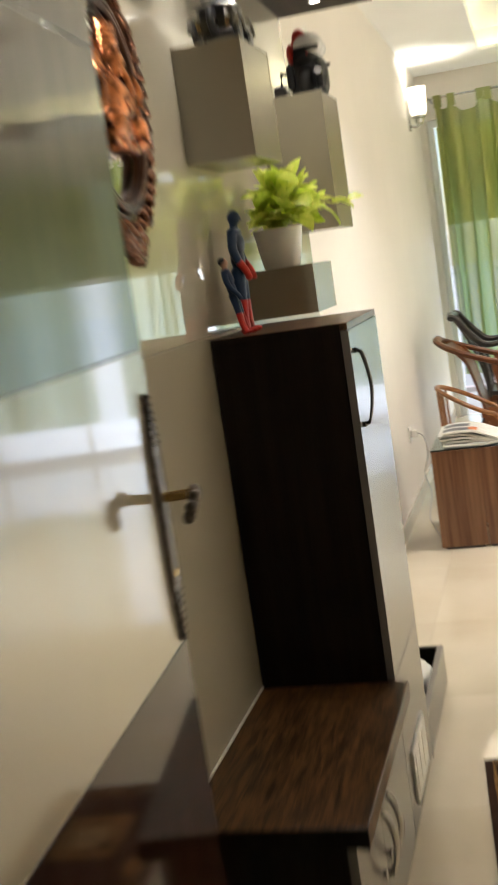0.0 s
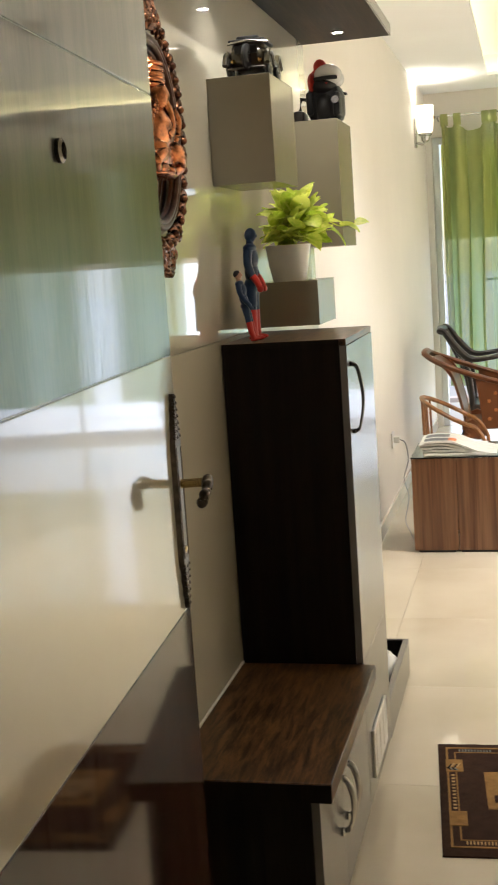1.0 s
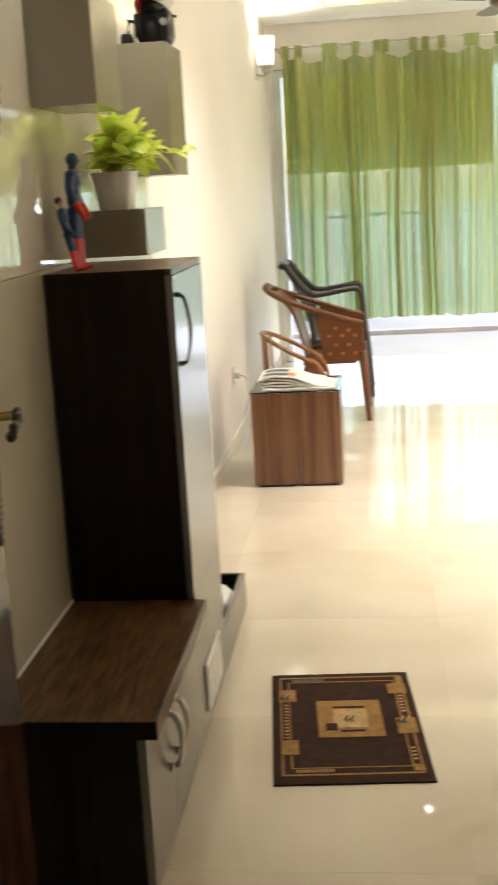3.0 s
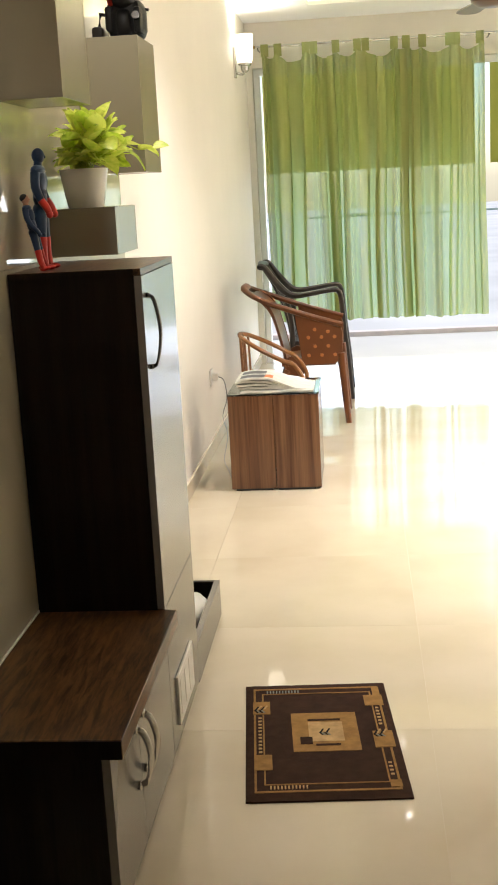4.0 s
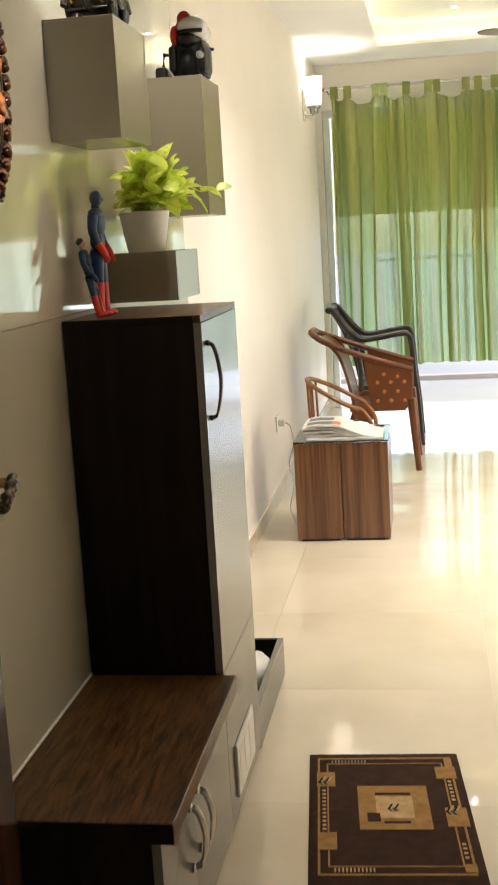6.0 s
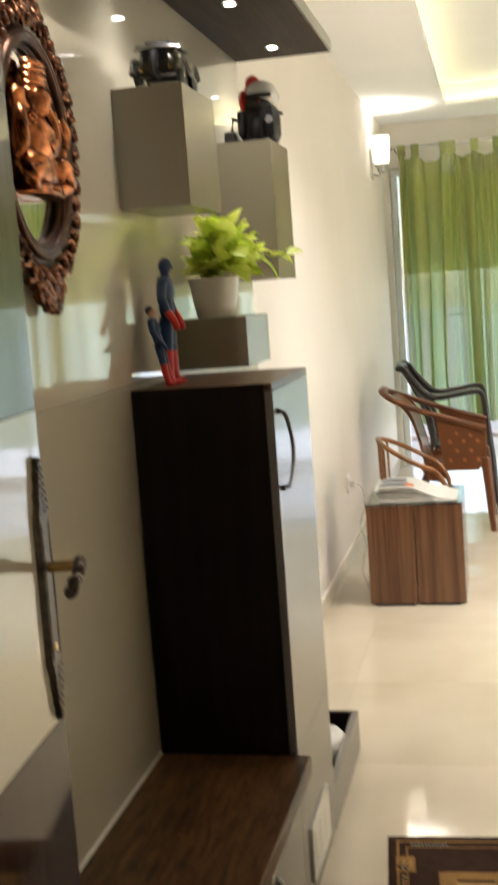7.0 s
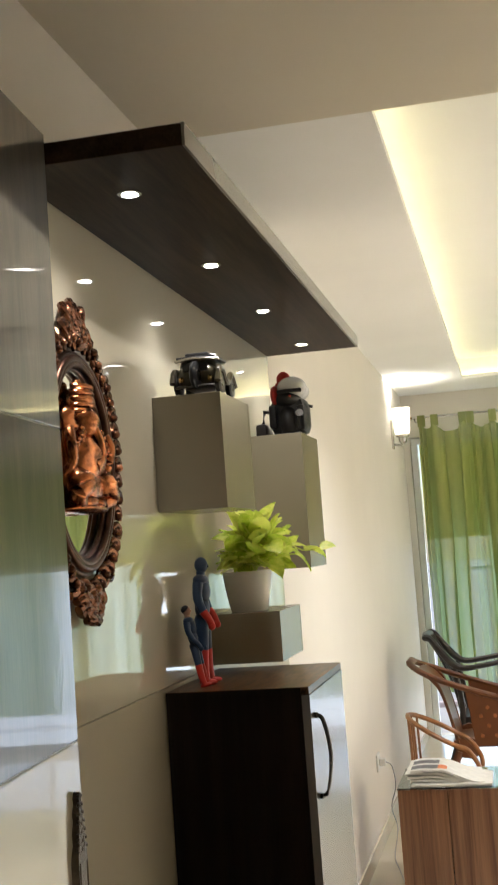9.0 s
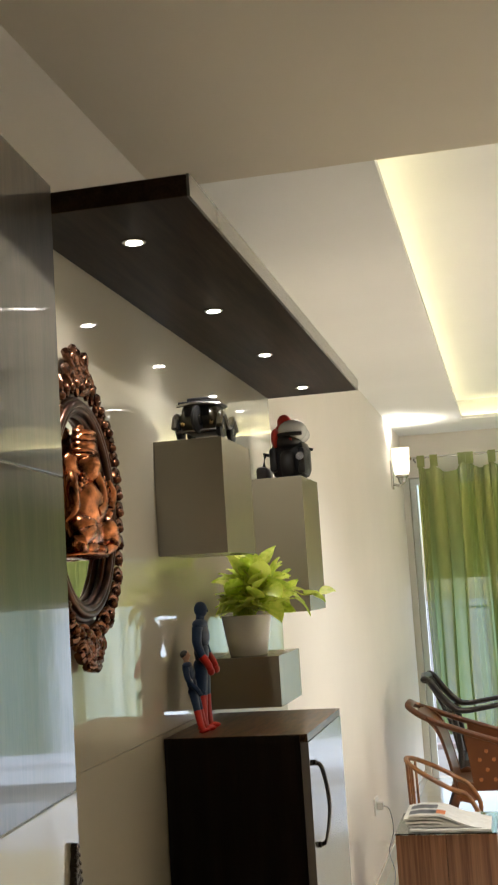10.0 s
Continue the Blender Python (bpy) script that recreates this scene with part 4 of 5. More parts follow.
# ---- potted plant ----
def plant():
    cx, cy, z = 0.092, 3.06, 1.488
    p = thing("potted_plant", (cx, cy, z), "bushy lime green plant in a white pot", "plant")
    part("pot", lathe(bmesh.new(), [(0.050, 0.0), (0.053, 0.004), (0.062, 0.05), (0.071, 0.108), (0.073, 0.112), (0.066, 0.112), (0.062, 0.09)], Matrix.Translation((cx, cy, z)), 32), POT, p, "white glazed pot", True)
    part("soil", lathe(bmesh.new(), [(0.063, 0.088), (0.062, 0.095), (0.02, 0.100)], Matrix.Translation((cx, cy, z)), 20), SOIL, p, "dark soil", True)
    rnd = random.Random(11)
    stems, leaves = bmesh.new(), bmesh.new()

    def leaf(tip, d, size):
        side = d.cross(Vector((0, 0, 1)))
        side = side.normalized() if side.length > 0.05 else Vector((1, 0, 0))
        nrm = side.cross(d).normalized()
        spin = rnd.uniform(-0.8, 0.8)
        side, nrm = side * math.cos(spin) + nrm * math.sin(spin), nrm * math.cos(spin) - side * math.sin(spin)
        rows_, bend = [], rnd.uniform(0.15, 0.75)
        for s, w in ((0.0, 0.10), (0.08, 0.30), (0.22, 0.44), (0.42, 0.45), (0.62, 0.38), (0.82, 0.23), (0.94, 0.10), (1.0, 0.01)):
            c = tip + d * size * s - nrm * size * bend * s * s
            rows_.append([leaves.verts.new(c + side * size * w * k + nrm * size * 0.10 * abs(k)) for k in (-1, 0, 1)])
        for a, b in zip(rows_, rows_[1:]):
            for k in range(2):
                leaves.faces.new((a[k], a[k + 1], b[k + 1], b[k]))
    base = Vector((cx, cy, z + 0.098))
    for q in range(150):
        az, el = rnd.uniform(0, 2 * math.pi), rnd.uniform(0.25, 1.5)
        reach = rnd.uniform(0.04, 0.140)
        d = Vector((math.cos(az) * math.cos(el) * 0.8, math.sin(az) * math.cos(el), math.sin(el) * 0.95 + 0.10))
        end = base + d * reach + Vector((0.036, 0, 0.005))
        if end.x < 0.02:
            end.x = 0.02 + 0.02 * rnd.random()
        mid = base + d * reach * 0.5 + Vector((0.0, 0, 0.025))
        tube(stems, curve_points([base + Vector((rnd.uniform(-0.03, 0.03), rnd.uniform(-0.03, 0.03), 0)), mid, end], 3), 0.0016, 5)
        out = (Vector((d.x * 0.8, d.y * 0.8, d.z * 0.5 + rnd.uniform(-0.45, 0.65)))).normalized()
        if end.x < 0.06 and out.x < 0:
            out.x = abs(out.x) * 0.4
        leaf(end, out, rnd.uniform(0.036, 0.072))
    trail = curve_points([base + Vector((0.05, 0.0, 0.02)), base + Vector((0.12, -0.01, 0.075)), base + Vector((0.17, -0.01, 0.06)), base + Vector((0.215, -0.015, 0.065))], 6)
    tube(stems, trail, 0.0018, 5)
    for q in (8, 12, 15, 18):
        leaf(trail[q], Vector((0.9, -0.2, 0.25 * (-1) ** q)).normalized(), 0.042)
    part("stem", stems, LEAF, p, "thin green stems", True, kind="stuff")
    part("foliage", leaves, LEAF, p, "lime green variegated leaves", True, kind="stuff")


plant()


# ---- model vintage car ----
def model_car():
    z, y0 = 2.045, 2.57
    c = thing("model_car", (0.105, 2.66, z), "dark olive metal model of a vintage car", "model car")
    X = 0.108
    bm = block(bmesh.new(), X - 0.050, X + 0.050, y0 + 0.004, y0 + 0.175, z + 0.018, z + 0.078, 0.024, seg=4)
    block(bm, X - 0.047, X + 0.047, y0 + 0.02, y0 + 0.125, z + 0.05, z + 0.092, 0.016, seg=3)
    for x in (X - 0.057, X + 0.057):
        tube(bm, curve_points([(x, y0 - 0.004, z + 0.030), (x, y0 + 0.012, z + 0.058), (x, y0 + 0.045, z + 0.064), (x, y0 + 0.075, z + 0.040), (x, y0 + 0.11, z + 0.040), (x, y0 + 0.14, z + 0.062), (x, y0 + 0.178, z + 0.035)], 4), 0.008, 8)
    part("body", bm, OLIVE, c, smooth=True)
    bm = block(bmesh.new(), X - 0.050, X + 0.050, y0 + 0.012, y0 + 0.13, z + 0.090, z + 0.098, 0.003)
    block(bm, X - 0.030, X + 0.030, y0 + 0.025, y0 + 0.08, z + 0.098, z + 0.108, 0.004)
    part("roof", bm, BLACK, c, "black roof", True)
    bm = tube(bmesh.new(), [(X - 0.050, y0 + 0.004, z + 0.086), (X, y0 - 0.004, z + 0.090), (X + 0.062, y0 + 0.004, z + 0.084)], [0.0035, 0.005, 0.0035], 8)
    part("roof_rail", bm, STEEL, c, "chrome rail", True)
    bm = block(bmesh.new(), X - 0.032, X + 0.032, y0 + 0.001, y0 + 0.006, z + 0.058, z + 0.080, 0.003)
    part("rear_window", bm, BLACK, c, "dark rear window")
    for x in (X - 0.052, X + 0.052):
        for y in (y0 + 0.035, y0 + 0.145):
            mm = Matrix.Translation((x, y, z + 0.029)) @ Euler((0, math.pi / 2, 0)).to_matrix().to_4x4()
            w = part("wheel", lathe(bmesh.new(), [(0.012, -0.007), (0.025, -0.007), (0.029, -0.004), (0.029, 0.004), (0.025, 0.007), (0.012, 0.007)], mm, 20), BLACK, c, smooth=True)
            part("rim", lathe(bmesh.new(), [(0.004, -0.008), (0.013, -0.0065), (0.013, 0.0065), (0.004, 0.008)], mm, 14), DKSTEEL, w, "dark metal rim", True)
    mm = Matrix.Translation((X + 0.004, y0 - 0.004, z + 0.047)) @ Euler((math.pi / 2, 0, 1.42)).to_matrix().to_4x4()
    w = part("spare_wheel", lathe(bmesh.new(), [(0.012, -0.006), (0.030, -0.006), (0.035, -0.002), (0.035, 0.004), (0.030, 0.007), (0.012, 0.007)], mm, 22), BLACK, c, smooth=True)
    part("rim", lathe(bmesh.new(), [(0.003, 0.0), (0.016, 0.006), (0.014, 0.008), (0.003, 0.009)], mm, 16), DKSTEEL, w, "dark metal rim", True)
    part("bumper", tube(bmesh.new(), [(X - 0.05, y0 - 0.004, z + 0.020), (X, y0 - 0.008, z + 0.020), (X + 0.05, y0 - 0.004, z + 0.020)], 0.004, 8), DKSTEEL, c, smooth=True)
    for x in (X - 0.036, X + 0.036):
        part("tail_lamp", lathe(bmesh.new(), [(0.007, 0), (0.006, 0.004), (0.001, 0.006)], Matrix.Translation((x, y0 + 0.004, z + 0.04)) @ Euler((math.pi / 2, 0, 0)).to_matrix().to_4x4(), 12), BRASS, c, smooth=True)


model_car()


# ---- toy motorbike ----
def motorbike():
    z, X, y0 = 2.018, 0.140, 3.585
    c = thing("toy_motorbike", (X, 3.68, z), "black, white and red toy racing motorbike", "toy motorbike")
    for y in (y0 + 0.055, y0 + 0.165):
        mm = Matrix.Translation((X, y, z + 0.056)) @ Euler((0, math.pi / 2, 0)).to_matrix().to_4x4()
        w = part("wheel", lathe(bmesh.new(), [(0.032, -0.020), (0.046, -0.024), (0.054, -0.016), (0.056, 0.0), (0.054, 0.016), (0.046, 0.024), (0.032, 0.020)], mm, 26), BLACK, c, "black tyre", True)
        part("rim", lathe(bmesh.new(), [(0.006, -0.016), (0.033, -0.015), (0.033, 0.015), (0.006, 0.016)], mm, 18), DKSTEEL, w, "dark metal rim", True)
    bm = block(bmesh.new(), X - 0.062, X + 0.060, y0 + 0.022, y0 + 0.16, z + 0.008, z + 0.135, 0.030)
    block(bm, X + 0.034, X + 0.060, y0 + 0.005, y0 + 0.09, z + 0.02, z + 0.105, 0.010)
    block(bm, X - 0.060, X - 0.034, y0 + 0.005, y0 + 0.09, z + 0.03, z + 0.11, 0.010)
    part("engine", bm, BLACK, c, "black engine block", True)
    part("seat", blob(bmesh.new(), (X, y0 + 0.055, z + 0.128), (0.045, 0.060, 0.030), 12), BLACK, c, "black seat", True)
    bm = bmesh.new()
    blob(bm, (X + 0.016, y0 + 0.050, z + 0.165), (0.050, 0.048, 0.038), 12)
    blob(bm, (X + 0.020, y0 + 0.09, z + 0.155), (0.048, 0.055, 0.032), 12)
    part("fairing", bm, WHITE, c, "white fairing", True)
    part("stripe", tube(bmesh.new(), curve_points([(X - 0.025, y0 + 0.012, z + 0.150), (X + 0.012, y0 - 0.004, z + 0.150), (X + 0.052, y0 + 0.014, z + 0.152)], 5), 0.007, 8), BLACK, c, "black stripe", True)
    part("side_panel", blob(bmesh.new(), (X - 0.040, y0 + 0.050, z + 0.142), (0.016, 0.05, 0.036), 10), RED, c, "red side panel", True)
    bm = bmesh.new()
    blob(bm, (X - 0.016, y0 + 0.085, z + 0.200), (0.024, 0.026, 0.028), 12)
    blob(bm, (X - 0.016, y0 + 0.095, z + 0.178), (0.034, 0.035, 0.024), 10)
    part("windscreen", bm, RED, c, "red rounded cowl", True)
    part("handlebar", tube(bmesh.new(), [(X - 0.075, y0 + 0.12, z + 0.105), (X, y0 + 0.13, z + 0.125), (X + 0.07, y0 + 0.12, z + 0.105)], 0.005, 8), GREYPL, c, smooth=True)
    part("stand", block(bmesh.new(), X - 0.118, X - 0.078, y0 + 0.05, y0 + 0.15, z, z + 0.055, 0.012), GREYPL, c, "dark grey stand foot", True)
    part("stand", tube(bmesh.new(), [(X - 0.10, y0 + 0.10, z + 0.05), (X - 0.095, y0 + 0.11, z + 0.10), (X - 0.05, y0 + 0.11, z + 0.09)], 0.008, 8), BLACK, c, smooth=True)
    part("tail_lamp", block(bmesh.new(), X - 0.006, X + 0.020, y0 + 0.0, y0 + 0.008, z + 0.128, z + 0.137, 0.002), RED, c)
    part("exhaust", tube(bmesh.new(), [(X + 0.045, y0 - 0.006, z + 0.075), (X + 0.045, y0 + 0.05, z + 0.065), (X + 0.035, y0 + 0.1, z + 0.035)], [0.013, 0.012, 0.008], 12), DKSTEEL, c, "grey exhaust", True)


motorbike()


# ---- doormat ----
def doormat():
    # corners near-left, near-right, far-right, far-left
    P = [Vector(p) for p in ((0.560, 2.268, 0), (0.984, 2.290, 0), (0.921, 2.986, 0), (0.496, 2.968, 0))]

    def at(u, v, z):
        a, b = P[0].lerp(P[1], u), P[3].lerp(P[2], u)
        q = a.lerp(b, v)
        return Vector((q.x, q.y, z))
    d = thing("doormat", (0.74, 2.63, 0), "maroon rectangular doormat with tan blocks and border", "doormat")
    bm = bmesh.new()
    n = 24
    top = [[bm.verts.new(at(i / n, j / n, 0.009 + 0.0012 * noise.noise((i * 0.7, j * 0.7, 0)) - (0.004 if i in (0, n) or j in (0, n) else 0))) for j in range(n + 1)] for i in range(n + 1)]
    for i in range(n):
        for j in range(n):
            bm.faces.new((top[i][j], top[i + 1][j], top[i + 1][j + 1], top[i][j + 1]))
    edge = [top[i][0] for i in range(n + 1)] + [top[n][j] for j in range(1, n + 1)] + [top[i][n] for i in range(n - 1, -1, -1)] + [top[0][j] for j in range(n - 1, 0, -1)]
    low = [bm.verts.new((v.co.x, v.co.y, 0.0)) for v in edge]
    for k in range(len(edge)):
        bm.faces.new((edge[k], low[k], low[(k + 1) % len(edge)], edge[(k + 1) % len(edge)]))
    part("field", bm, RUG, d, "dark maroon pile", True)

    def patch(name, u0, u1, v0, v1, mt, z=0.0102):
        b2 = bmesh.new()
        lo, hi = [], []
        for u, v in ((u0, v0), (u1, v0), (u1, v1), (u0, v1)):
            lo.append(b2.verts.new(at(u, v, 0.006)))
            hi.append(b2.verts.new(at(u, v, z)))
        b2.faces.new(hi)
        for k in range(4):
            b2.faces.new((lo[k], lo[(k + 1) % 4], hi[(k + 1) % 4], hi[k]))
        bmesh.ops.recalc_face_normals(b2, faces=b2.faces[:])
        return part(name, b2, mt, d)
    for a in ((0.055, 0.945, 0.050, 0.062), (0.055, 0.945, 0.938, 0.950), (0.055, 0.070, 0.062, 0.938), (0.930, 0.945, 0.062, 0.938)):
        patch("border_line", *a, RUGTAN)
    for a in ((0.12, 0.88, 0.105, 0.112), (0.12, 0.88, 0.893, 0.900), (0.115, 0.126, 0.105, 0.900), (0.875, 0.886, 0.105, 0.900)):
        patch("border_line", *a, RUGTAN, 0.0101)
    patch("centre_block", 0.31, 0.75, 0.36, 0.70, RUGTAN)
    patch("centre_block", 0.42, 0.65, 0.44, 0.61, RUGLIGHT, 0.0114)
    patch("bar", 0.36, 0.44, 0.42, 0.48, RUG, 0.0116)
    patch("bar", 0.42, 0.64, 0.625, 0.64, RUG, 0.0112)
    patch("bar", 0.46, 0.62, 0.405, 0.42, RUG, 0.0112)
    for u0, u1, v0, v1, mt in ((0.05, 0.17, 0.70, 0.82, RUGTAN), (0.06, 0.17, 0.22, 0.34, RUGTAN), (0.83, 0.96, 0.76, 0.86, RUGTAN), (0.84, 0.97, 0.38, 0.52, RUGTAN), (0.88, 0.95, 0.07, 0.12, RUGTAN), (0.90, 0.95, 0.86, 0.94, RUGTAN)):
        patch("corner_block", u0, u1, v0, v1, mt, 0.0108)
    def stroke(u, v, du, dv, w, mt, z):
        """A slanted woven mark from (u, v) to (u + du, v + dv)."""
        b2 = bmesh.new()
        lo, hi = [], []
        for p, q in ((u - w, v), (u + w, v), (u + du + w, v + dv), (u + du - w, v + dv)):
            lo.append(b2.verts.new(at(p, q, 0.006)))
            hi.append(b2.verts.new(at(p, q, z)))
        b2.faces.new(hi)
        for k in range(4):
            b2.faces.new((lo[k], lo[(k + 1) % 4], hi[(k + 1) % 4], hi[k]))
        bmesh.ops.recalc_face_normals(b2, faces=b2.faces[:])
        return part("leaf_stroke", b2, mt, d)
    for u, v in ((0.10, 0.745), (0.885, 0.50), (0.53, 0.525)):
        for k in range(4):
            stroke(u - 0.034 + k * 0.020, v - 0.012 + 0.010 * (k % 2), 0.022, 0.034, 0.006, RUGLIGHT if k % 2 else RUGDARK, 0.0122)
            stroke(u + 0.030 - k * 0.016, v - 0.032, -0.020, 0.022, 0.005, RUGDARK if k % 2 else RUGGREY, 0.0120)
    for k in range(11):
        v = 0.36 + k * 0.03
        patch("dash", 0.085, 0.108, v, v + 0.012, RUGLIGHT, 0.0104)
        patch("dash", 0.895, 0.918, v - 0.2 if k < 4 else v + 0.1, (v - 0.2 if k < 4 else v + 0.1) + 0.012, RUGLIGHT, 0.0104)
        u = 0.15 + k * 0.022
        patch("dash", u, u + 0.010, 0.075, 0.098, RUGLIGHT, 0.0104)
        patch("dash", u, u + 0.010, 0.905, 0.928, RUGGREY, 0.0104)


doormat()


# ---- walnut side box with newspapers ----
def side_box():
    x0, x1, y0, y1, h = 0.200, 0.660, 5.39, 5.86, 0.495
    c = thing("side_table", (0.43, 5.62, 0), "walnut laminate cube side table with glass top", "side table")
    for a, b in ((x0, 0.428), (0.432, x1)):
        box_part("front_panel", a, b, y0, y0 + 0.018, 0.012, h, BOXW, c, 0.001)
    for a in (x0, x1 - 0.018):
        box_part("side_panel", a, a + 0.018, y0 + 0.018, y1 - 0.018, 0.012, h, BOXW, c, 0.001)
    box_part("back_panel", x0, x1, y1 - 0.018, y1, 0.012, h, BOXW, c, 0.001)
    box_part("top", x0 + 0.018, x1 - 0.018, y0 + 0.018, y1 - 0.018, h - 0.02, h - 0.002, BOXW, c, 0.001)
    for x, y in ((x0 + 0.02, y0 + 0.01), (x0 + 0.24, y0 + 0.01), (x0 + 0.02, y1 - 0.06), (x0 + 0.24, y1 - 0.06)):
        box_part("foot", x, x + 0.19, y, y + 0.05, 0.0, 0.012, BLACK, c, 0.001, "black foot strip")
    box_part("glass_top", x0 - 0.003, x1 + 0.003, y0 - 0.003, y1 + 0.003, h + 0.0005, h + 0.008, CLEAR, c, 0.002, "clear glass top")
    rnd = random.Random(2)
    for k in range(5):
        z = h + 0.0085 + 0.0105 * k
        bm = bmesh.new()
        n = 16
        X0, X1, Y0, Y1 = 0.215 + rnd.uniform(0, 0.05), 0.60 + rnd.uniform(-0.06, 0.04), 5.43 + rnd.uniform(-0.02, 0.03), 5.73 + rnd.uniform(-0.03, 0.05)
        rows_ = []
        for i in range(n + 1):
            u = i / n
            lift = 0.0060 * k * max(0, math.sin(u * 3.0 + 0.8)) + 0.004 * noise.noise((u * 5, k, 0))
            fall = -0.012 * k * max(0, u - 0.45) * 1.6
            zz = z + max(lift + fall, -0.0095 * k)
            zz = max(zz, h + 0.0085)
            rows_.append([bm.verts.new((X0 + (X1 - X0) * u, y, zz + dz)) for y, dz in ((Y0, 0), (Y1, 0), (Y1, 0.0095), (Y0, 0.0095))])
        for a, b in zip(rows_, rows_[1:]):
            for q in range(4):
                bm.faces.new((a[q], a[(q + 1) % 4], b[(q + 1) % 4], b[q]))
        bm.faces.new(rows_[0])
        bm.faces.new(rows_[-1][::-1])
        bmesh.ops.recalc_face_normals(bm, faces=bm.faces[:])
        ob = solid("newspaper", bm, PAPER, "folded newspaper in a loose stack on the table", "newspaper", "newspapers on the side table", smooth=True)
        if k == 4:
            for q in range(7):
                u0 = 0.06 + 0.1 * (q % 4)
                v0 = 0.1 + 0.42 * (q // 4)
                b2 = bmesh.new()
                i0, i1 = int(u0 * n), int((u0 + 0.1) * n) + 1
                cells = []
                for i in range(i0, i1 + 1):
                    u = i / n
                    lift = 0.0060 * k * max(0, math.sin(u * 3.0 + 0.8)) + 0.004 * noise.noise((u * 5, k, 0))
                    zz = max(z + max(lift - 0.012 * k * max(0, u - 0.45) * 1.6, -0.0095 * k), h + 0.0085) + 0.0102
                    cells.append([b2.verts.new((X0 + (X1 - X0) * u, Y0 + (Y1 - Y0) * v, zz)) for v in (v0, v0 + 0.3)])
                for a, b in zip(cells, cells[1:]):
                    b2.faces.new((a[0], b[0], b[1], a[1]))
                part("print_block", b2, PRINTRED if q == 3 else INK, ob)


side_box()


# ---- moulded plastic armchairs, side on to the wall, facing +x ----
def slab(bm, outline, y0, y1):
    """A plate with the given (x, z) outline between two y."""
    t = bmesh.new()
    va = [t.verts.new((x, y0, z)) for x, z in outline]
    vb = [t.verts.new((x, y1, z)) for x, z in outline]
    t.faces.new(va)
    t.faces.new(vb[::-1])
    for k in range(len(outline)):
        t.faces.new((va[k], vb[k], vb[(k + 1) % len(outline)], va[(k + 1) % len(outline)]))
    bmesh.ops.recalc_face_normals(t, faces=t.faces[:])
    bmesh.ops.bevel(t, geom=t.edges[:], offset=0.003, segments=1, affect="EDGES")
    return absorb(bm, t)


def chair_seat(c, x0, x1, y0, y1, z, mt):
    bm = bmesh.new()
    n = 10
    pts = [[(x0 + (x1 - x0) * i / n, y0 + (y1 - y0) * j / n, z + 0.02 * i / n - 0.018 * math.sin(math.pi * i / n) * math.sin(math.pi * j / n)) for j in range(n + 1)] for i in range(n + 1)]
    tv = [[bm.verts.new(p) for p in r] for r in pts]
    bv = [[bm.verts.new((p[0], p[1], z - 0.035)) for p in r] for r in pts]
    for i in range(n):
        for j in range(n):
            bm.faces.new((tv[i][j], tv[i + 1][j], tv[i + 1][j + 1], tv[i][j + 1]))
            bm.faces.new((bv[i][j], bv[i][j + 1], bv[i + 1][j + 1], bv[i + 1][j]))
        bm.faces.new((tv[i][0], bv[i][0], bv[i + 1][0], tv[i + 1][0]))
        bm.faces.new((tv[i][n], tv[i + 1][n], bv[i + 1][n], bv[i][n]))
        bm.faces.new((tv[0][i], tv[0][i + 1], bv[0][i + 1], bv[0][i]))
        bm.faces.new((tv[n][i], bv[n][i], bv[n][i + 1], tv[n][i + 1]))
    part("seat", bm, mt, c, smooth=True)


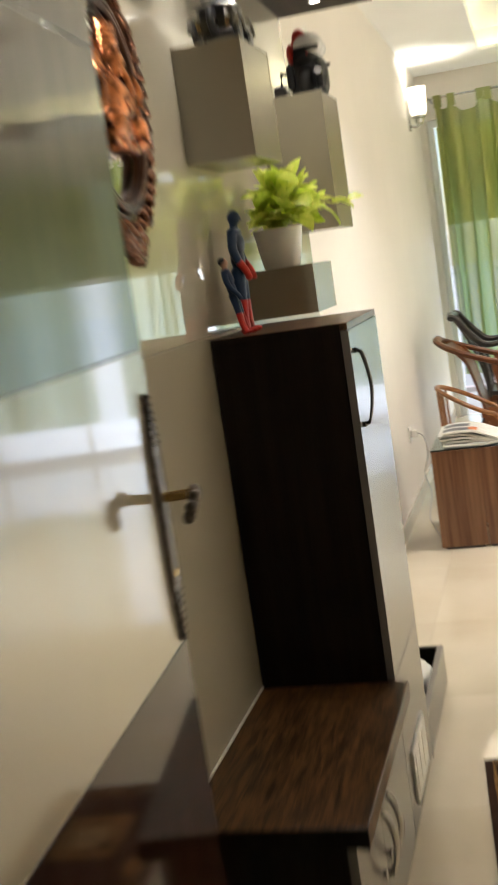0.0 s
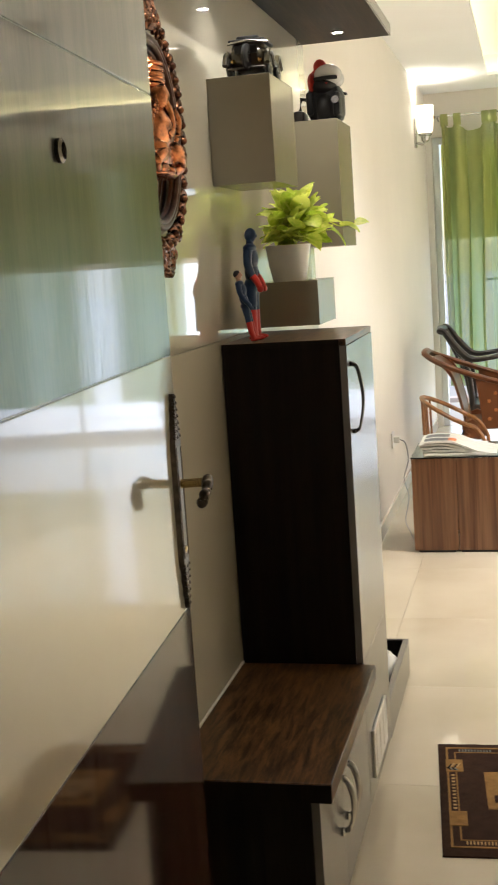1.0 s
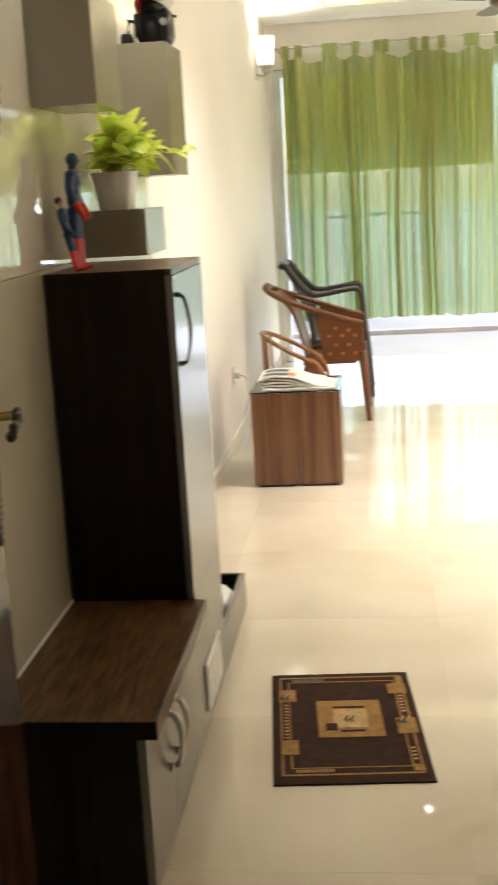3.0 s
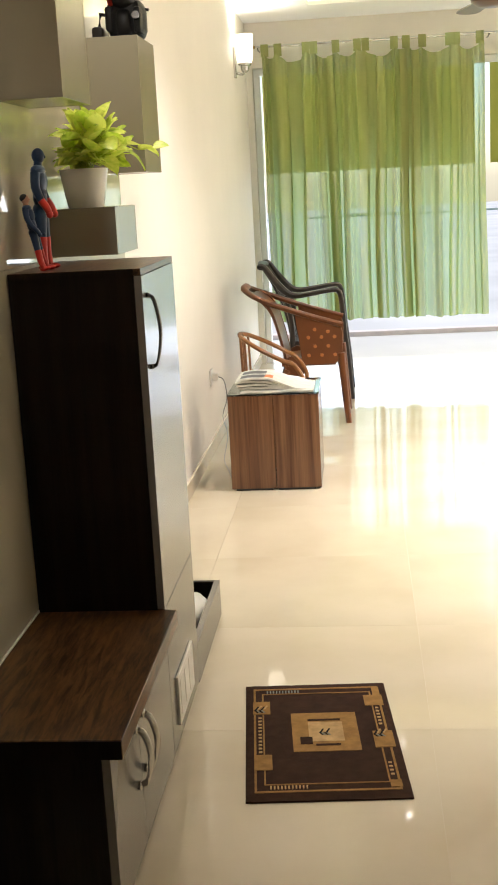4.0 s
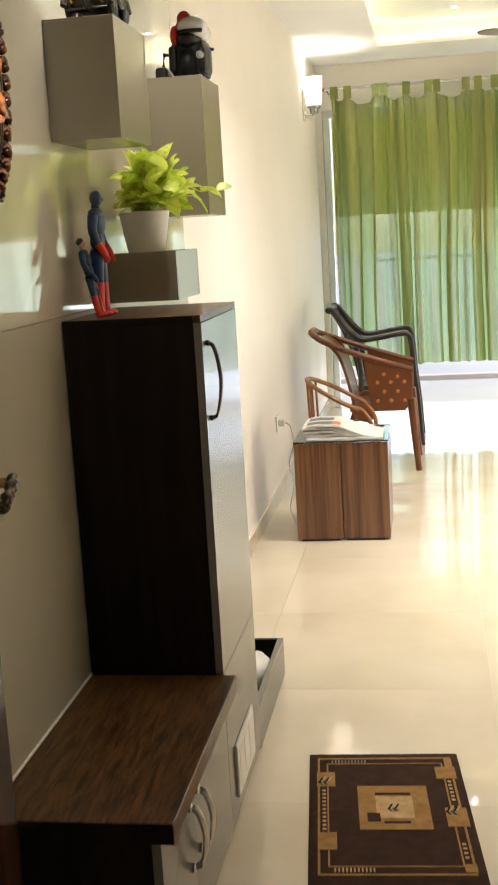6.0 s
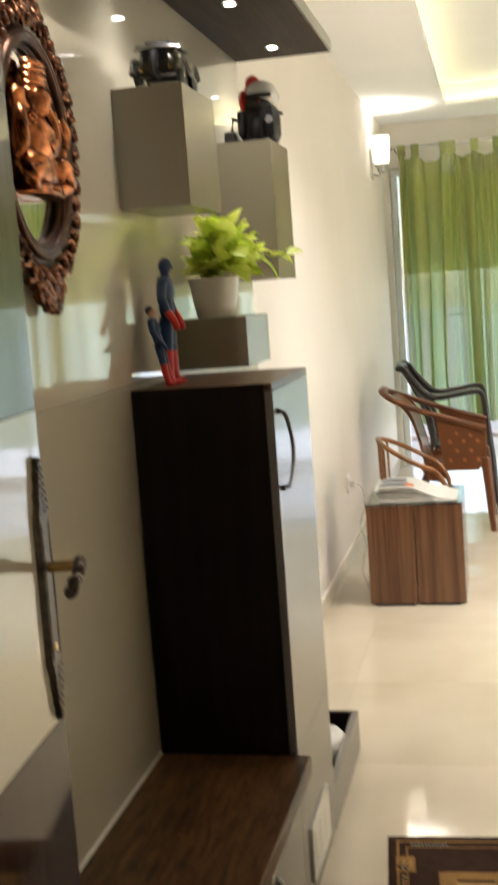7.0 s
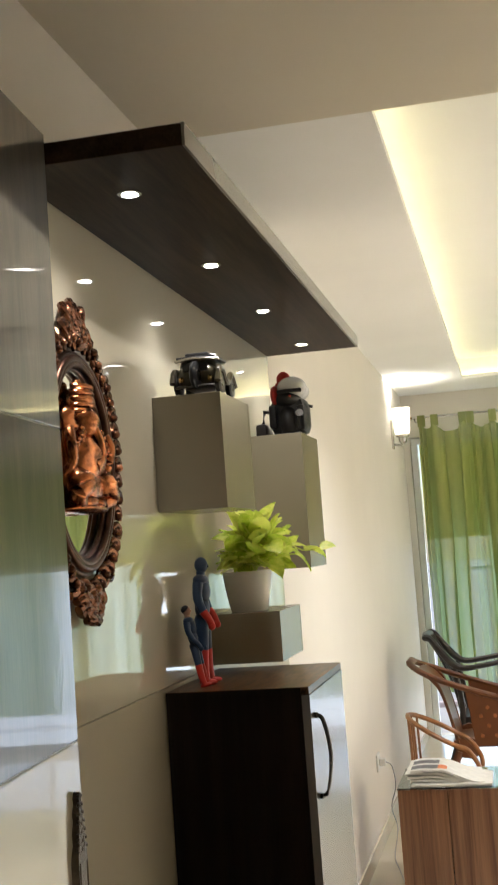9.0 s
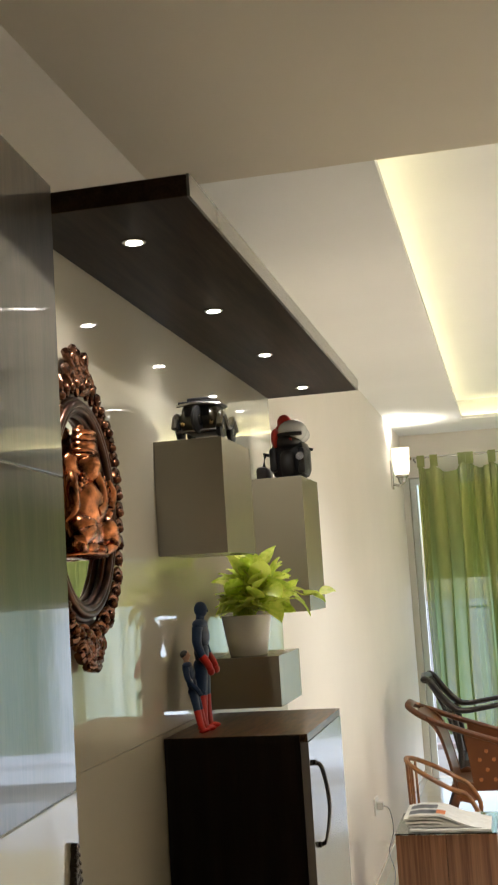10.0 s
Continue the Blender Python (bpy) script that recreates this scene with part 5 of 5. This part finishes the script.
def tub_chair(x0, y0):
    """Tub armchair: one rim sweeps from the back down to the fronts of both arms."""
    mt, wid, dep = ORANGE, 0.50, 0.64
    c = thing("plastic_armchair", (x0 + dep / 2, y0 + wid / 2, 0), "brown orange moulded plastic tub armchair with patterned sides", "chair", "plastic armchairs by the wall")

    def rim_at(s):
        """s from -1 (near arm's front) over 0 (back) to 1 (far arm's front)"""
        a = abs(s)
        side = y0 + wid / 2 + (1 if s > 0 else -1) * wid / 2 * min(1, math.sin(min(1, a / 0.42) * math.pi / 2))
        x = x0 + (0.02 + dep * 0.98 * max(0, (a - 0.12) / 0.88) ** 1.15)
        z = 0.885 - 0.245 * max(0, (a - 0.10) / 0.90) ** 0.9
        return Vector((x, side, z))
    rim = [rim_at(-1 + 2 * k / 48) for k in range(49)]
    part("rim", tube(bmesh.new(), rim, 0.027, 10, flat=0.7), mt, c, "broad rounded rim", True)
    chair_seat(c, x0 + 0.25, x0 + 0.60, y0 + 0.03, y0 + wid - 0.03, 0.415, mt)
    # back splat between the two rear struts
    prof = curve_points([(x0 + 0.10, 0, 0.845), (x0 + 0.195, 0, 0.74), (x0 + 0.235, 0, 0.62), (x0 + 0.27, 0, 0.47), (x0 + 0.285, 0, 0.40)], 5)
    bm = bmesh.new()
    strip = []
    for i in range(9):
        y = y0 + 0.03 + (wid - 0.06) * i / 8
        bow_in = 0.03 * math.sin(math.pi * i / 8)
        strip.append([[bm.verts.new((p[0] - bow_in * (1 - k / len(prof)) + d, y, p[2])) for k, p in enumerate(prof)] for d in (-0.006, 0.006)])
    for a, b2 in zip(strip, strip[1:]):
        for k in range(len(prof) - 1):
            bm.faces.new((a[0][k], a[0][k + 1], b2[0][k + 1], b2[0][k]))
            bm.faces.new((a[1][k], b2[1][k], b2[1][k + 1], a[1][k + 1]))
    for a in (strip[0], strip[-1]):
        for k in range(len(prof) - 1):
            bm.faces.new((a[0][k], a[1][k], a[1][k + 1], a[0][k + 1]))
    bmesh.ops.recalc_face_normals(bm, faces=bm.faces[:])
    part("back_splat", bm, mt, c, smooth=True)
    for y, s in ((y0, 1), (y0 + wid, -1)):
        ya = y + s * 0.012
        strut = curve_points([(x0 + 0.13, ya, 0.825), (x0 + 0.195, ya, 0.74), (x0 + 0.235, ya, 0.62), (x0 + 0.27, ya, 0.47), (x0 + 0.285, ya, 0.38)], 6)
        part("rear_strut", tube(bmesh.new(), strut, [0.030 - 0.012 * min(1, k / 10) for k in range(len(strut))], 10, flat=0.5), mt, c, smooth=True)
        panel = [(x0 + 0.345, 0.735), (x0 + 0.42, 0.715), (x0 + 0.52, 0.675), (x0 + 0.635, 0.635), (x0 + 0.65, 0.60), (x0 + 0.645, 0.43), (x0 + 0.60, 0.392), (x0 + 0.42, 0.385), (x0 + 0.385, 0.40), (x0 + 0.375, 0.50)]
        p = part("side_panel", slab(bmesh.new(), panel, ya - 0.009, ya + 0.009), mt, c, "solid panel under the arm")
        for i in range(5):
            for j in range(4):
                if (i + j) % 2 == 0:
                    xx, zz = x0 + 0.43 + 0.042 * i, 0.45 + 0.058 * j - 0.008 * i * (j > 2)
                    b2 = bmesh.new()
                    for k in range(4):
                        block(b2, -0.012, 0.012, -0.004, 0.002, -0.003, 0.003, 0, Matrix.Translation((xx, ya - s * 0.009, zz)) @ Matrix.Rotation(k * math.pi / 4, 4, "Y"))
                    part("motif", b2, CANEPALE, p, "pale raised motif")
        base = [(x0 + 0.255, 0.425), (x0 + 0.33, 0.455), (x0 + 0.39, 0.43), (x0 + 0.40, 0.335), (x0 + 0.36, 0.315), (x0 + 0.285, 0.33)]
        part("seat_bracket", slab(bmesh.new(), base, ya - 0.010, ya + 0.010), mt, c)
        front = curve_points([(x0 + 0.635, ya, 0.46), (x0 + 0.648, ya, 0.30), (x0 + 0.66, ya, 0.14), (x0 + 0.672, y, 0.0)], 6)
        part("leg", tube(bmesh.new(), front, [0.033 - 0.010 * k / (len(front) - 1) for k in range(len(front))], 10, flat=0.8), mt, c, smooth=True)
        back = curve_points([(x0 + 0.29, ya, 0.36), (x0 + 0.22, ya, 0.20), (x0 + 0.13, y, 0.0)], 6)
        part("leg", tube(bmesh.new(), back, 0.022, 10, flat=0.8), mt, c, smooth=True)


def stack_chair(x0, y0):
    """Armchair with a raked back that bends into level arms."""
    mt, wid = GREYPL, 0.50
    c = thing("plastic_armchair", (x0 + 0.3, y0 + wid / 2, 0), "dark grey moulded plastic armchair with a raked back", "chair", "plastic armchairs by the wall")
    chair_seat(c, x0 + 0.22, x0 + 0.60, y0 + 0.03, y0 + wid - 0.03, 0.42, mt)
    bm = bmesh.new()
    for k in range(5):
        ya = y0 + 0.05 + (wid - 0.10) * k / 4
        tube(bm, curve_points([(x0 + 0.035, ya, 0.97), (x0 + 0.11, ya, 0.84), (x0 + 0.19, ya, 0.64), (x0 + 0.235, ya, 0.42)], 5), 0.020, 8, flat=0.5)
    tube(bm, [(x0 + 0.03, y0 + 0.01, 0.965), (x0 + 0.02, y0 + wid / 2, 0.98), (x0 + 0.03, y0 + wid - 0.01, 0.965)], 0.028, 10, flat=0.7)
    part("backrest", bm, mt, c, "slatted raked back", True)
    for y, s in ((y0, 1), (y0 + wid, -1)):
        ya = y + s * 0.015
        side = curve_points([(x0 + 0.015, ya, 0.975), (x0 + 0.055, ya, 0.965), (x0 + 0.12, ya, 0.875), (x0 + 0.20, ya, 0.785), (x0 + 0.27, ya, 0.755), (x0 + 0.38, ya, 0.765), (x0 + 0.52, ya, 0.785), (x0 + 0.575, ya, 0.775), (x0 + 0.595, ya, 0.70), (x0 + 0.61, ya, 0.5), (x0 + 0.63, ya, 0.3), (x0 + 0.65, y, 0.0)], 6)
        part("side_frame", tube(bmesh.new(), side, [0.026 + 0.010 * math.exp(-((k - 16) / 8) ** 2) for k in range(len(side))], 10, flat=0.7), mt, c, "arm and front leg in one", True)
        back = curve_points([(x0 + 0.20, ya, 0.76), (x0 + 0.235, ya, 0.55), (x0 + 0.22, ya, 0.35), (x0 + 0.10, y, 0.0)], 6)
        part("leg", tube(bmesh.new(), back, 0.024, 10, flat=0.8), mt, c, smooth=True)
        part("seat_rail", block(bmesh.new(), x0 + 0.22, x0 + 0.62, ya - 0.012, ya + 0.012, 0.375, 0.43, 0.006), mt, c)


tub_chair(0.115, 7.07)
stack_chair(0.155, 7.95)


# ---- small cane chair behind the side table ----
def cane_chair():
    c = thing("cane_chair", (0.40, 6.35, 0), "small honey coloured cane chair with a hoop back", "chair")
    cx, cy = 0.372, 6.38
    seat = [(cx + 0.19 * math.cos(t), cy + 0.19 * math.sin(t), 0.30) for t in [2 * math.pi * k / 28 for k in range(28)]]
    part("seat_ring", tube(bmesh.new(), seat, 0.013, 8, True), CANE, c, smooth=True)
    part("seat", lathe(bmesh.new(), [(0.02, 0.296), (0.185, 0.296), (0.187, 0.304), (0.02, 0.300)], Matrix.Translation((cx, cy, 0)), 28), CANE, c, "woven cane seat", True)
    ends = [(cx + 0.165, cy - 0.15, 0.31), (cx + 0.18, cy - 0.16, 0.42)]
    loop = [(cx + 0.195 * math.cos(a), cy + 0.20 * math.sin(a), 0.585 - 0.105 * math.cos(a)) for a in [math.pi * (1.72 - 1.44 * k / 14) for k in range(15)]]
    hoop = curve_points(ends + loop + [(p[0], 2 * cy - p[1], p[2]) for p in ends[::-1]], 4)
    part("back_hoop", tube(bmesh.new(), hoop, 0.013, 8), CANE, c, "bent cane hoop", True)
    for k in range(5):
        a = math.pi * (0.80 + 0.40 * k / 4)
        top = (cx + 0.195 * math.cos(a), cy + 0.20 * math.sin(a), 0.585 - 0.105 * math.cos(a))
        part("spindle", tube(bmesh.new(), [(cx + 0.185 * math.cos(a), cy + 0.185 * math.sin(a), 0.30), (cx + 0.19 * math.cos(a), cy + 0.19 * math.sin(a), 0.5), top], 0.007, 7), CANE, c, smooth=True)
    for k in range(4):
        t = math.pi / 4 + k * math.pi / 2
        part("leg", tube(bmesh.new(), [(cx + 0.17 * math.cos(t), cy + 0.17 * math.sin(t), 0.295), (cx + 0.21 * math.cos(t), cy + 0.21 * math.sin(t), 0.0)], 0.014, 8), CANE, c, smooth=True)


cane_chair()


# ---- wall socket with cable ----
def socket():
    y, z = 6.40, 0.44
    s = thing("wall_socket", (-0.012, y, z), "white wall socket with a plug", "socket")
    box_part("plate", -0.012, -0.002, y - 0.06, y + 0.06, z - 0.045, z + 0.045, PLATE, s, 0.003)
    box_part("plug", -0.002, 0.035, y - 0.022, y + 0.022, z - 0.02, z + 0.02, PLATE, s, 0.006)
    pts = curve_points([(0.035, y, z), (0.07, y - 0.03, z - 0.02), (0.085, y - 0.06, z - 0.12), (0.06, y - 0.10, z - 0.22), (0.09, y - 0.16, z - 0.32), (0.08, y - 0.30, 0.012), (0.13, y - 0.55, 0.006), (0.17, y - 0.75, 0.006)], 7)
    solid("power_cable", tube(bmesh.new(), pts, 0.0026, 7), WIRE, "thin grey cable hanging from the socket", "cable", smooth=True)


socket()

# ---- floor tiles ----
TS, GAP = 0.80, 0.0004
tm = bmesh.new()
block(tm, GAP, TS - GAP, GAP, TS - GAP, -0.010, 0.0)
tile_mesh = mesh("tile", tm, TILE)
for i in range(6):
    for j in range(16):
        t = new("tile", tile_mesh)
        t.location = (-0.55 + i * TS, LOBBY - 0.32 + j * TS, 0)
        t.parent = floor_ob
